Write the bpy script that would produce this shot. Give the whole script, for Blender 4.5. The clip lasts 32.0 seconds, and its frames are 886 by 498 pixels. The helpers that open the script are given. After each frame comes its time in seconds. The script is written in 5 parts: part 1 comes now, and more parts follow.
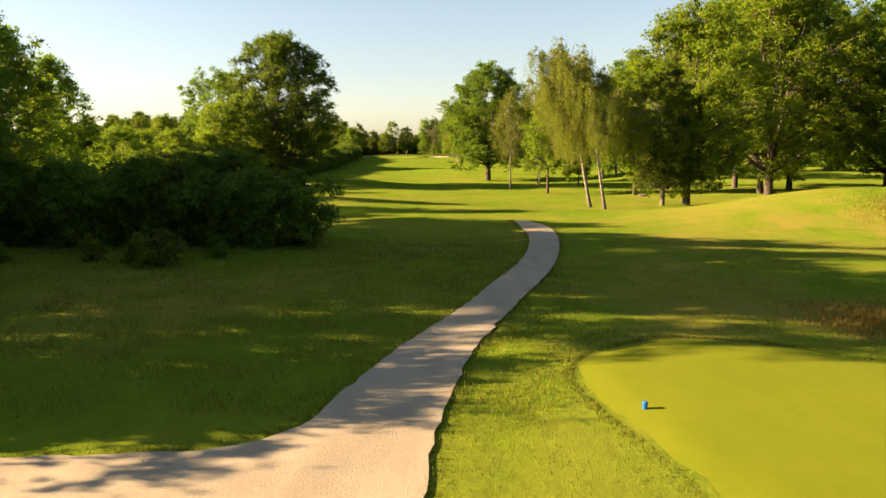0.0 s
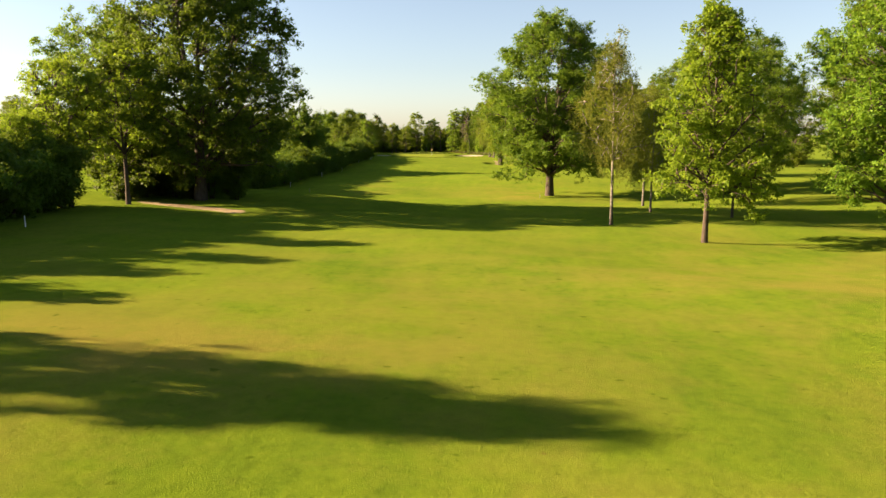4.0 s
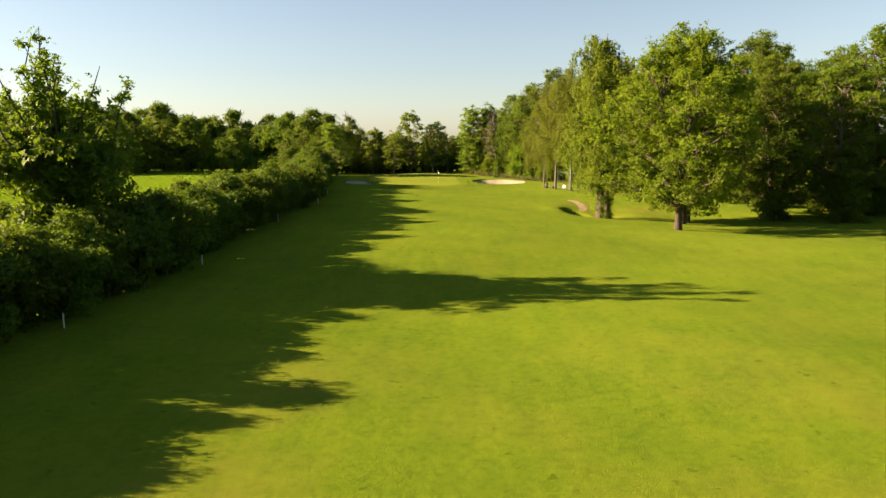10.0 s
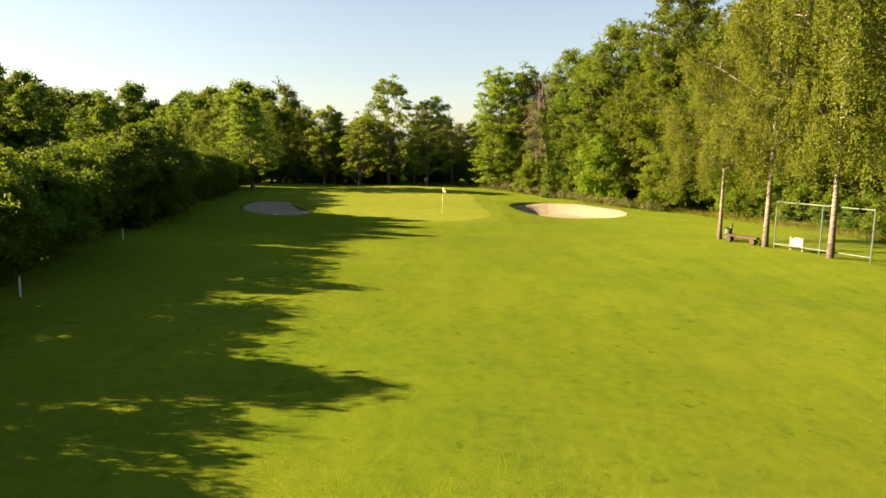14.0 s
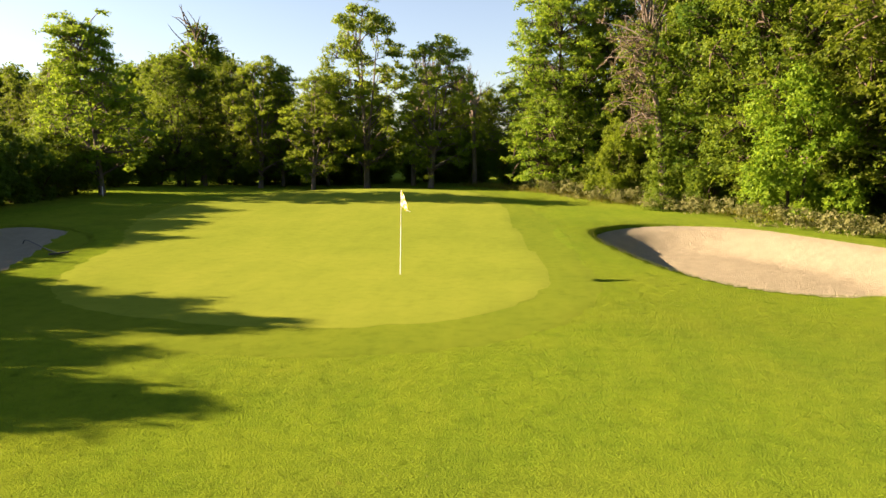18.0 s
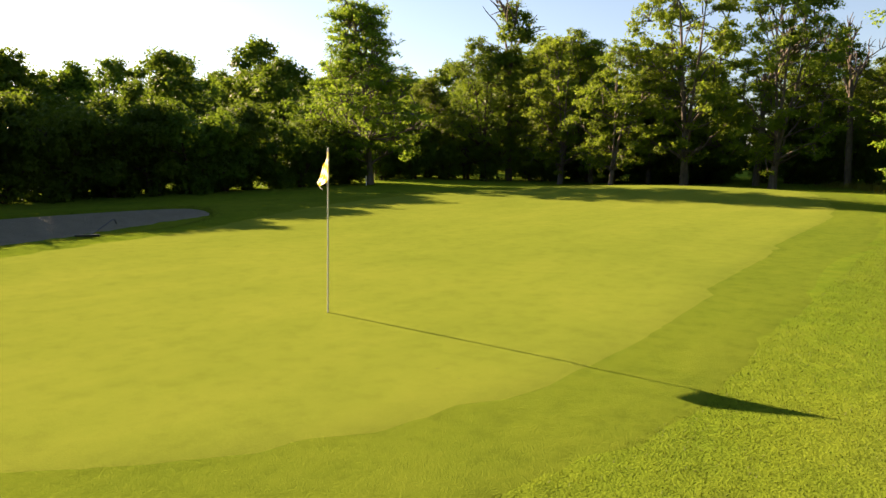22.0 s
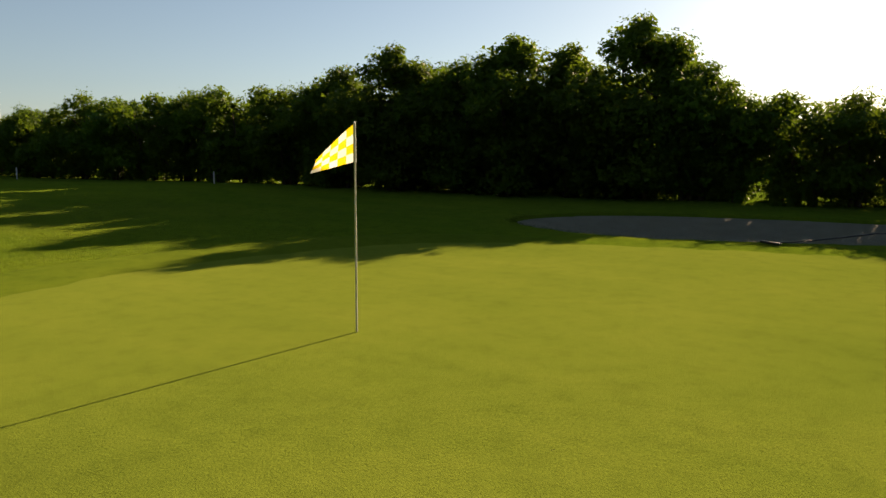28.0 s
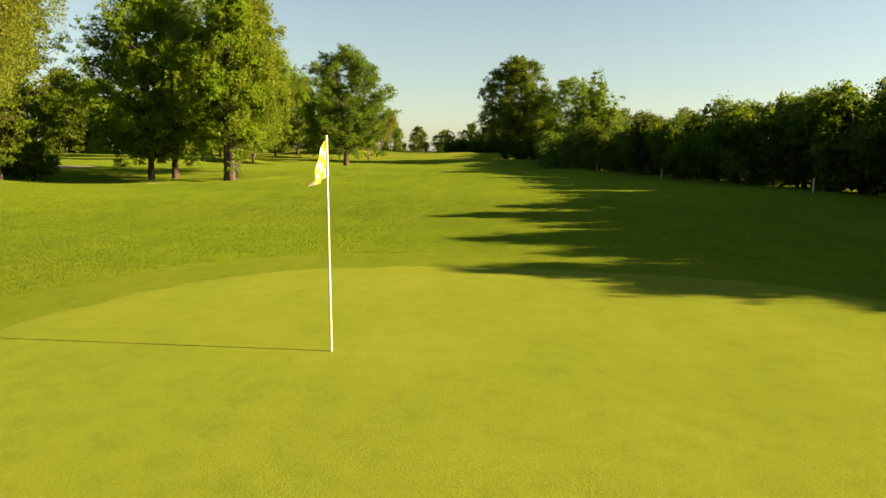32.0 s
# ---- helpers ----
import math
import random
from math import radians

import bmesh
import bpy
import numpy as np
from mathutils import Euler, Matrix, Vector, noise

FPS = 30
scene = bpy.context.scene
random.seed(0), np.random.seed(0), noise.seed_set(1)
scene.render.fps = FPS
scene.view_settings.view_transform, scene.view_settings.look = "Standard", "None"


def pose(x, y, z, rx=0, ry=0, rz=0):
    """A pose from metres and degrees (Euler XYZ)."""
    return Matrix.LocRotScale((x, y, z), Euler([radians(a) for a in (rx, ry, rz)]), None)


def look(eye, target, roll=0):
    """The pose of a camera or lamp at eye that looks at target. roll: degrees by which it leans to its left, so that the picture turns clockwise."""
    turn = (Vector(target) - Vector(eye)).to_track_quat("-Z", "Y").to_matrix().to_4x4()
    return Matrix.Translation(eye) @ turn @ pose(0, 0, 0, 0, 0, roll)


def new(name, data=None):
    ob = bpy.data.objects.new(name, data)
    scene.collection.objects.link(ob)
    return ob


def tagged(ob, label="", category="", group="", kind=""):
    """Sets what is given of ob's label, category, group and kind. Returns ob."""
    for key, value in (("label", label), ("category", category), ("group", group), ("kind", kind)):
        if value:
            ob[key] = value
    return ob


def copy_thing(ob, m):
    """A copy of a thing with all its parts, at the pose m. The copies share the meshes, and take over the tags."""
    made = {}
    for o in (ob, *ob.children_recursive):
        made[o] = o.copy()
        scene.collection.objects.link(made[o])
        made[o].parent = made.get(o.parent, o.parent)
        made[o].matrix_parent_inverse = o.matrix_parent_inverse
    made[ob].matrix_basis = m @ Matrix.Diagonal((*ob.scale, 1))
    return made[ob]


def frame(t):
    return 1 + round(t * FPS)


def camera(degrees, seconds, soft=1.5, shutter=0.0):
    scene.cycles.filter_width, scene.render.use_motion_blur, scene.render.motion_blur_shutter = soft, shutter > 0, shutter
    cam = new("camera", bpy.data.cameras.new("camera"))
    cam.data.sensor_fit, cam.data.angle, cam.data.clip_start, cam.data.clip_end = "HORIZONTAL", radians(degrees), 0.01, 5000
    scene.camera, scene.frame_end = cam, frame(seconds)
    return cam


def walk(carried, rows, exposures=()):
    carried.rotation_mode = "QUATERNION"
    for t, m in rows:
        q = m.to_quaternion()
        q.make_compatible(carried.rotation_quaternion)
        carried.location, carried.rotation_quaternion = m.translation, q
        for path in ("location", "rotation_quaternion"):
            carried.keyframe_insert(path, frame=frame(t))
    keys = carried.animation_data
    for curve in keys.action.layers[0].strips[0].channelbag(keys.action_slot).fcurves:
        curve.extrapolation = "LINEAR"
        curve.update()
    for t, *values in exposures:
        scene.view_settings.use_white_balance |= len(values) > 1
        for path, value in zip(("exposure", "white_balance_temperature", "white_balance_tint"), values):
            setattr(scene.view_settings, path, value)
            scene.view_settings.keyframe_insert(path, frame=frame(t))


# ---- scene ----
cam = camera(63.9, 32.0, soft=1.5)
PATH = [
    (0, (1.915, -0.956, 6.514), (1.891, 1.02, 6.206), -0.5),
    (0.5, (1.84, 5.097, 6.328), (1.811, 7.074, 6.021), -0.5),
    (1, (1.951, 11.226, 6.072), (1.913, 13.202, 5.766), -0.5),
    (1.5, (2.051, 17.459, 5.819), (2.005, 19.435, 5.513), -0.5),
    (2, (2.002, 23.233, 5.76), (1.951, 25.209, 5.452), -0.5),
    (2.5, (1.892, 28.644, 5.9), (1.824, 30.618, 5.588), -0.5),
    (3, (1.835, 33.887, 6.175), (1.744, 35.859, 5.853), -0.4),
    (3.5, (1.345, 38.945, 5.94), (1.242, 40.918, 5.625), -0.4),
    (5.5, (-1.845, 62.298, 6.744), (-1.951, 64.268, 6.412), 0.6),
    (6, (-2.764, 68.119, 6.643), (-2.857, 70.091, 6.321), 0.7),
    (6.5, (-4.396, 74.938, 6.298), (-4.467, 76.914, 5.991), 1.1),
    (7, (-5.398, 82.114, 6.439), (-5.461, 84.089, 6.133), 1.0),
    (7.5, (-6.031, 89.421, 6.561), (-6.098, 91.397, 6.256), 0.9),
    (8, (-6.819, 96.813, 6.752), (-6.882, 98.789, 6.448), 0.7),
    (8.5, (-7.413, 104.541, 6.833), (-7.478, 106.517, 6.53), 0.4),
    (9, (-7.892, 112.627, 6.773), (-7.959, 114.604, 6.476), 0.1),
    (9.5, (-8.27, 121.204, 6.79), (-8.339, 123.181, 6.496), -0.2),
    (10, (-8.345, 129.805, 6.922), (-8.421, 131.781, 6.624), -0.4),
    (10.5, (-8.977, 137.64, 6.963), (-9.05, 139.616, 6.663), -0.1),
    (11, (-9.372, 145.71, 6.969), (-9.445, 147.686, 6.666), -0.1),
    (11.5, (-9.859, 154.142, 6.978), (-9.932, 156.117, 6.672), 0.2),
    (12, (-10.434, 162.877, 6.891), (-10.502, 164.853, 6.587), 0.4),
    (12.5, (-11.172, 171.696, 6.65), (-11.229, 173.672, 6.35), 0.5),
    (13, (-11.672, 179.678, 6.366), (-11.72, 181.656, 6.07), 0.6),
    (13.5, (-11.93, 187.16, 5.983), (-11.978, 189.137, 5.686), 0.7),
    (14, (-12.623, 194.499, 5.269), (-12.658, 196.477, 4.98), 0.8),
    (14.5, (-12.938, 201.063, 4.858), (-12.969, 203.041, 4.566), 0.4),
    (16.5, (-13.356, 222.088, 3.767), (-13.375, 224.067, 3.484), 0.4),
    (17, (-12.665, 226.316, 3.446), (-12.709, 228.296, 3.166), 0.4),
    (17.5, (-11.834, 229.737, 3.248), (-11.923, 231.715, 2.968), 0.3),
    (18, (-11.19, 231.806, 3.189), (-11.35, 233.779, 2.905), 0.1),
    (18.5, (-10.616, 233.744, 3.02), (-10.856, 235.709, 2.737), 0.1),
    (19, (-9.989, 235.359, 2.885), (-10.318, 237.311, 2.604), 0.1),
    (19.5, (-9.418, 236.875, 2.726), (-9.878, 238.802, 2.447), 0.1),
    (20, (-8.808, 238.291, 2.586), (-9.424, 240.174, 2.309), 0.0),
    (20.5, (-8.281, 239.625, 2.434), (-9.051, 241.451, 2.159), -0.1),
    (21, (-7.804, 240.828, 2.303), (-8.723, 242.583, 2.031), 0.0),
    (21.5, (-7.384, 242.004, 2.154), (-8.449, 243.676, 1.886), 0.0),
    (22, (-6.97, 243.117, 2.049), (-8.179, 244.688, 1.783), 0.0),
    (22.5, (-6.665, 244.254, 1.98), (-8.018, 245.703, 1.715), 0.0),
    (23, (-6.411, 245.361, 1.937), (-7.911, 246.657, 1.672), -0.0),
    (23.5, (-6.205, 246.388, 1.905), (-7.863, 247.474, 1.639), 0.1),
    (24, (-6.075, 247.383, 1.882), (-7.868, 248.228, 1.616), 0.3),
    (24.5, (-6.003, 248.397, 1.881), (-7.896, 248.983, 1.611), 0.3),
    (25, (-6.128, 249.388, 1.821), (-8.084, 249.705, 1.555), -0.0),
    (25.5, (-6.253, 250.352, 1.798), (-8.235, 250.403, 1.534), -0.1),
    (27.5, (-7.636, 253.649, 1.774), (-9.393, 252.727, 1.525), 0.7),
    (28, (-8.427, 254.272, 1.756), (-10.039, 253.114, 1.506), 0.3),
    (28.5, (-9.135, 254.886, 1.735), (-10.577, 253.523, 1.486), 0.3),
    (29, (-9.937, 255.326, 1.724), (-11.19, 253.787, 1.475), 0.4),
    (29.5, (-10.735, 255.861, 1.781), (-11.77, 254.169, 1.528), 0.7),
    (30, (-11.626, 256.279, 1.834), (-12.427, 254.464, 1.576), 0.7),
    (30.5, (-12.533, 256.551, 1.883), (-13.09, 254.648, 1.621), 0.6),
    (31, (-13.48, 256.701, 1.948), (-13.795, 254.744, 1.682), 0.5),
    (31.5, (-14.364, 256.513, 1.966), (-14.458, 254.533, 1.698), 0.8),
    (32, (-15.136, 256.226, 1.989), (-15.038, 254.247, 1.717), 1.0),
]
walk(cam, [(t, look(eye, target, roll)) for t, eye, target, roll in PATH], exposures=[(0, 2.7, 6850, 12), (1, 3.0, 6550, 6), (2, 3.0, 6350, 9), (3, 2.62, 6300, 13), (6, 2.8, 6650, 14), (7, 2.9, 6600, 12), (9, 2.45, 6550, 11), (13, 2.62, 6800, 13), (17, 2.85, 6500, 16), (18, 2.75, 6350, 17), (21, 2.65, 6150, 16), (23, 2.38, 6200, 18), (24, 2.14, 6300, 20), (25, 1.85, 6300, 16), (28, 1.72, 6350, 8), (30, 2.18, 6550, 4), (32, 2.42, 7050, 3)])

# ---- sky and sun ----
SUN_AZ = math.atan2(-1.0, 0.03)
SUN_EL = radians(20)
world = bpy.data.worlds.new("sky")
world.use_nodes = True
wn = world.node_tree.nodes
sky = wn.new("ShaderNodeTexSky")
sky.sky_type = "NISHITA"
sky.sun_disc = False
sky.sun_elevation = SUN_EL
sky.sun_rotation = SUN_AZ
sky.dust_density = 0.6
sky.ozone_density = 1.5
wn["Background"].inputs["Strength"].default_value = 0.031
haze = wn.new("ShaderNodeHueSaturation")
haze.inputs["Saturation"].default_value = 0.78
world.node_tree.links.new(sky.outputs[0], haze.inputs["Color"])
world.node_tree.links.new(haze.outputs[0], wn["Background"].inputs["Color"])
scene.world = world
sun_data = bpy.data.lights.new("sun", "SUN")
sun_data.energy = 5.0
sun_data.angle = radians(0.45)
sun_data.color = (1.0, 0.70, 0.42)
sun = new("sun", sun_data)
sun_dir = Vector((math.sin(SUN_AZ) * math.cos(SUN_EL), math.cos(SUN_AZ) * math.cos(SUN_EL), math.sin(SUN_EL)))
sun.matrix_world = look(sun_dir * 200, (0, 0, 0))


# ---- materials ----
def material(name, rough=0.8, spec=0.3):
    m = bpy.data.materials.new(name)
    m.use_nodes = True
    bsdf = m.node_tree.nodes["Principled BSDF"]
    bsdf.inputs["Roughness"].default_value = rough
    bsdf.inputs["Specular IOR Level"].default_value = spec
    return m, m.node_tree.nodes, m.node_tree.links, bsdf


def noise_node(nodes, links, scale, detail=4.0, coords=None, rough=0.55):
    n = nodes.new("ShaderNodeTexNoise")
    n.inputs["Scale"].default_value = scale
    n.inputs["Detail"].default_value = detail
    n.inputs["Roughness"].default_value = rough
    if coords is not None:
        links.new(coords, n.inputs["Vector"])
    return n


def ramp(nodes, links, value, *stops):
    r = nodes.new("ShaderNodeValToRGB")
    e = r.color_ramp.elements
    while len(e) < len(stops):
        e.new(0.5)
    for el, (at, col) in zip(e, stops):
        el.position = at
        el.color = (*col, 1)
    links.new(value, r.inputs[0])
    return r.outputs[0]


def mixed(nodes, links, fac, a, b, how="MIX"):
    m = nodes.new("ShaderNodeMix")
    m.data_type = "RGBA"
    m.blend_type = how
    for sock, v in ((m.inputs["Factor"], fac), (m.inputs["A"], a), (m.inputs["B"], b)):
        if isinstance(v, (int, float)):
            sock.default_value = v
        elif isinstance(v, tuple):
            sock.default_value = (*v, 1)
        else:
            links.new(v, sock)
    return m.outputs["Result"]


def bump(nodes, links, bsdf, height, strength, distance):
    b = nodes.new("ShaderNodeBump")
    b.inputs["Strength"].default_value = strength
    b.inputs["Distance"].default_value = distance
    links.new(height, b.inputs["Height"])
    links.new(b.outputs[0], bsdf.inputs["Normal"])
    return b


def world_coords(nodes, links, stretch=(1, 1, 1)):
    g = nodes.new("ShaderNodeNewGeometry")
    m = nodes.new("ShaderNodeMapping")
    m.inputs["Scale"].default_value = stretch
    links.new(g.outputs["Position"], m.inputs["Vector"])
    return m.outputs[0]


def grass_material(name, dark, mid, light, blade=28.0, bump_d=0.03, wear=None, spots=0.5):
    m, N, L, b = material(name, 1.0, 0.0)
    pos = world_coords(N, L)
    big = noise_node(N, L, 0.075, 4, pos, 0.6)
    med = noise_node(N, L, 0.45, 5, pos, 0.65)
    tuft = noise_node(N, L, 3.2, 4, pos, 0.65)
    fine = noise_node(N, L, blade, 3, pos, 0.7)
    streak = noise_node(N, L, 1.1, 4, world_coords(N, L, (1.0, 0.22, 1.0)), 0.6)
    col = ramp(N, L, big.outputs[0], (0.36, dark), (0.5, mid), (0.64, light))
    col = mixed(N, L, 0.45, col, ramp(N, L, med.outputs[0], (0.34, dark), (0.5, mid), (0.66, light)))
    c3 = ramp(N, L, fine.outputs[0], (0.3, tuple(v * 0.55 for v in dark)), (0.6, mid), (0.75, light))
    col = mixed(N, L, 0.33, col, c3)
    c4 = ramp(N, L, streak.outputs[0], (0.35, dark), (0.5, mid), (0.68, light))
    col = mixed(N, L, 0.25, col, c4)
    c5 = ramp(N, L, tuft.outputs[0], (0.33, tuple(v * 0.5 for v in dark)), (0.5, mid), (0.7, light))
    col = mixed(N, L, 0.3 * spots, col, c5)
    if wear:
        a = N.new("ShaderNodeAttribute")
        a.attribute_name = "dry"
        patch = noise_node(N, L, 0.16, 6, pos, 0.68)
        add0 = N.new("ShaderNodeMath")
        add0.operation = "ADD"
        L.new(a.outputs["Fac"], add0.inputs[0])
        add0.inputs[1].default_value = 0.10
        mul = N.new("ShaderNodeMath")
        mul.operation = "MULTIPLY"
        mul.use_clamp = True
        L.new(add0.outputs[0], mul.inputs[0])
        L.new(ramp(N, L, patch.outputs[0], (0.42, (0.05, 0.05, 0.05)), (0.60, (1.0, 1.0, 1.0))), mul.inputs[1])
        col = mixed(N, L, mul.outputs[0], col, ramp(N, L, fine.outputs[0], (0.3, wear[0]), (0.7, wear[1])))
        # small bare scars and weed rosettes
        scar = noise_node(N, L, 0.9, 6, pos, 0.75)
        col = mixed(N, L, ramp(N, L, scar.outputs[0], (0.66, (0, 0, 0)), (0.74, (0.7, 0.7, 0.7))), col, (0.10, 0.075, 0.02))
        weed = noise_node(N, L, 2.1, 3, pos, 0.6)
        col = mixed(N, L, ramp(N, L, weed.outputs[0], (0.66, (0, 0, 0)), (0.72, (0.65, 0.65, 0.65))), col, (0.045, 0.075, 0.004))
        e = N.new("ShaderNodeAttribute")
        e.attribute_name = "earth"
        ragged = noise_node(N, L, 1.7, 5, pos, 0.7)
        soil = ramp(N, L, tuft.outputs[0], (0.3, (0.21, 0.155, 0.095)), (0.7, (0.37, 0.29, 0.195)))
        bare = N.new("ShaderNodeMath")
        bare.operation = "MULTIPLY_ADD"
        L.new(ragged.outputs[0], bare.inputs[0])
        bare.inputs[1].default_value = 0.75
        L.new(e.outputs["Fac"], bare.inputs[2])
        col = mixed(N, L, ramp(N, L, bare.outputs[0], (0.62, (0, 0, 0)), (0.85, (0.95, 0.95, 0.95))), col, soil)
    L.new(col, b.inputs["Base Color"])
    b.inputs["Sheen Weight"].default_value = 0.022
    b.inputs["Sheen Roughness"].default_value = 0.45
    b.inputs["Sheen Tint"].default_value = (0.7, 1.0, 0.25, 1)
    add = N.new("ShaderNodeMath")
    add.operation = "MULTIPLY_ADD"
    L.new(fine.outputs[0], add.inputs[0])
    add.inputs[1].default_value = 0.6
    L.new(tuft.outputs[0], add.inputs[2])
    bump(N, L, b, add.outputs[0], 0.9, bump_d)
    return m


def leaf_material(name, dark, mid, light, through_col, glow=0.38):
    m, N, L, b = material(name, 0.6, 0.14)
    g = N.new("ShaderNodeNewGeometry")
    oi = N.new("ShaderNodeObjectInfo")
    n = noise_node(N, L, 0.5, 2, g.outputs["Position"])
    col = ramp(N, L, g.outputs["Random Per Island"], (0.0, dark), (0.55, mid), (1.0, light))
    c2 = ramp(N, L, n.outputs[0], (0.35, dark), (0.7, light))
    col = mixed(N, L, 0.35, col, c2)
    hs = N.new("ShaderNodeHueSaturation")
    mr = N.new("ShaderNodeMapRange")
    mr.inputs["To Min"].default_value = 0.75
    mr.inputs["To Max"].default_value = 1.25
    L.new(oi.outputs["Random"], mr.inputs["Value"])
    L.new(mr.outputs[0], hs.inputs["Value"])
    mh = N.new("ShaderNodeMapRange")
    mh.inputs["To Min"].default_value = 0.485
    mh.inputs["To Max"].default_value = 0.51
    L.new(oi.outputs["Random"], mh.inputs["Value"])
    L.new(mh.outputs[0], hs.inputs["Hue"])
    L.new(col, hs.inputs["Color"])
    L.new(hs.outputs[0], b.inputs["Base Color"])
    t = N.new("ShaderNodeBsdfTranslucent")
    L.new(mixed(N, L, 0.6, hs.outputs[0], through_col), t.inputs["Color"])
    mx = N.new("ShaderNodeMixShader")
    mx.inputs[0].default_value = glow
    L.new(b.outputs[0], mx.inputs[1])
    L.new(t.outputs[0], mx.inputs[2])
    L.new(mx.outputs[0], N["Material Output"].inputs["Surface"])
    return m


def simple_material(name, a, b_col, scale=8.0, rough=0.8, spec=0.3, relief=0.02, metal=0.0, stretch=(1, 1, 1)):
    m, N, L, b = material(name, rough, spec)
    tc = N.new("ShaderNodeTexCoord")
    mp = N.new("ShaderNodeMapping")
    mp.inputs["Scale"].default_value = stretch
    L.new(tc.outputs["Object"], mp.inputs["Vector"])
    n = noise_node(N, L, scale, 5, mp.outputs[0], 0.6)
    n2 = noise_node(N, L, scale * 0.17, 3, mp.outputs[0])
    col = ramp(N, L, n.outputs[0], (0.32, a), (0.68, b_col))
    col = mixed(N, L, 0.35, col, ramp(N, L, n2.outputs[0], (0.35, a), (0.65, b_col)))
    L.new(col, b.inputs["Base Color"])
    b.inputs["Metallic"].default_value = metal
    if relief:
        bump(N, L, b, n.outputs[0], 0.7, relief)
    return m


def birch_material():
    m, N, L, b = material("birch_bark", 0.7, 0.3)
    tc = N.new("ShaderNodeTexCoord")
    mp = N.new("ShaderNodeMapping")
    mp.inputs["Scale"].default_value = (1.2, 1.2, 6.0)
    L.new(tc.outputs["Object"], mp.inputs["Vector"])
    n = noise_node(N, L, 1.7, 5, mp.outputs[0], 0.65)
    n2 = noise_node(N, L, 7.0, 4, mp.outputs[0], 0.6)
    col = ramp(N, L, n.outputs[0], (0.42, (0.03, 0.027, 0.024)), (0.52, (0.15, 0.132, 0.11)), (0.72, (0.33, 0.30, 0.26)))
    col = mixed(N, L, 0.25, col, ramp(N, L, n2.outputs[0], (0.35, (0.08, 0.07, 0.06)), (0.6, (0.48, 0.45, 0.40))))
    sep = N.new("ShaderNodeSeparateXYZ")
    L.new(tc.outputs["Object"], sep.inputs[0])
    add = N.new("ShaderNodeMath")
    L.new(sep.outputs["Z"], add.inputs[0])
    L.new(n.outputs[0], add.inputs[1])
    mp2 = N.new("ShaderNodeMapRange")
    mp2.inputs["From Min"].default_value = 0.6
    mp2.inputs["From Max"].default_value = 3.4
    L.new(add.outputs[0], mp2.inputs["Value"])
    foot = ramp(N, L, mp2.outputs[0], (0.0, (0.9, 0.9, 0.9)), (1.0, (0.0, 0.0, 0.0)))
    col = mixed(N, L, foot, col, ramp(N, L, n2.outputs[0], (0.35, (0.022, 0.019, 0.016)), (0.65, (0.085, 0.073, 0.058))))
    L.new(col, b.inputs["Base Color"])
    bump(N, L, b, n.outputs[0], 0.6, 0.02)
    return m


def sand_material():
    m, N, L, b = material("bunker_sand", 0.9, 0.1)
    pos = world_coords(N, L)
    n = noise_node(N, L, 2.2, 4, pos)
    f = noise_node(N, L, 40.0, 4, pos, 0.7)
    rake = noise_node(N, L, 4.5, 5, world_coords(N, L, (0.8, 1.5, 1)), 0.7)
    col = ramp(N, L, n.outputs[0], (0.3, (0.236, 0.221, 0.156)), (0.7, (0.306, 0.288, 0.207)))
    col = mixed(N, L, 0.3, col, ramp(N, L, f.outputs[0], (0.3, (0.188, 0.174, 0.121)), (0.7, (0.353, 0.334, 0.246))))
    L.new(col, b.inputs["Base Color"])
    add = N.new("ShaderNodeMath")
    L.new(rake.outputs[0], add.inputs[0])
    L.new(f.outputs[0], add.inputs[1])
    bump(N, L, b, add.outputs[0], 1.0, 0.10)
    return m


def path_material():
    m, N, L, b = material("gravel_path", 0.9, 0.15)
    pos = world_coords(N, L)
    n = noise_node(N, L, 0.8, 5, pos)
    f = noise_node(N, L, 30.0, 4, pos, 0.7)
    wheel = noise_node(N, L, 1.3, 3, world_coords(N, L, (1.4, 0.25, 1)))
    col = ramp(N, L, n.outputs[0], (0.3, (0.241, 0.209, 0.137)), (0.7, (0.342, 0.301, 0.206)))
    col = mixed(N, L, 0.3, col, ramp(N, L, f.outputs[0], (0.3, (0.129, 0.108, 0.078)), (0.7, (0.320, 0.286, 0.230))))
    col = mixed(N, L, 0.25, col, ramp(N, L, wheel.outputs[0], (0.4, (0.191, 0.164, 0.118)), (0.6, (0.306, 0.270, 0.201))))
    L.new(col, b.inputs["Base Color"])
    bump(N, L, b, f.outputs[0], 0.6, 0.02)
    return m


GRASS = grass_material("mown_grass", (0.054, 0.108, 0.008), (0.099, 0.154, 0.009), (0.149, 0.194, 0.013), 45, 0.04,
                       ((0.130, 0.116, 0.018), (0.222, 0.192, 0.040)), 0.7)
GREEN = grass_material("putting_green_turf", (0.094, 0.134, 0.014), (0.133, 0.174, 0.018), (0.177, 0.208, 0.026), 90, 0.008, spots=0.5)
COLLAR = grass_material("collar_turf", (0.063, 0.103, 0.008), (0.094, 0.135, 0.010), (0.128, 0.163, 0.014), 70, 0.016, spots=0.7)
TEE = grass_material("tee_turf", (0.086, 0.114, 0.007), (0.108, 0.133, 0.009), (0.136, 0.154, 0.012), 80, 0.005, spots=0.2)
CROP = grass_material("crop_field", (0.075, 0.145, 0.006), (0.105, 0.18, 0.007), (0.14, 0.21, 0.013), 6, 0.25)
SAND = sand_material()
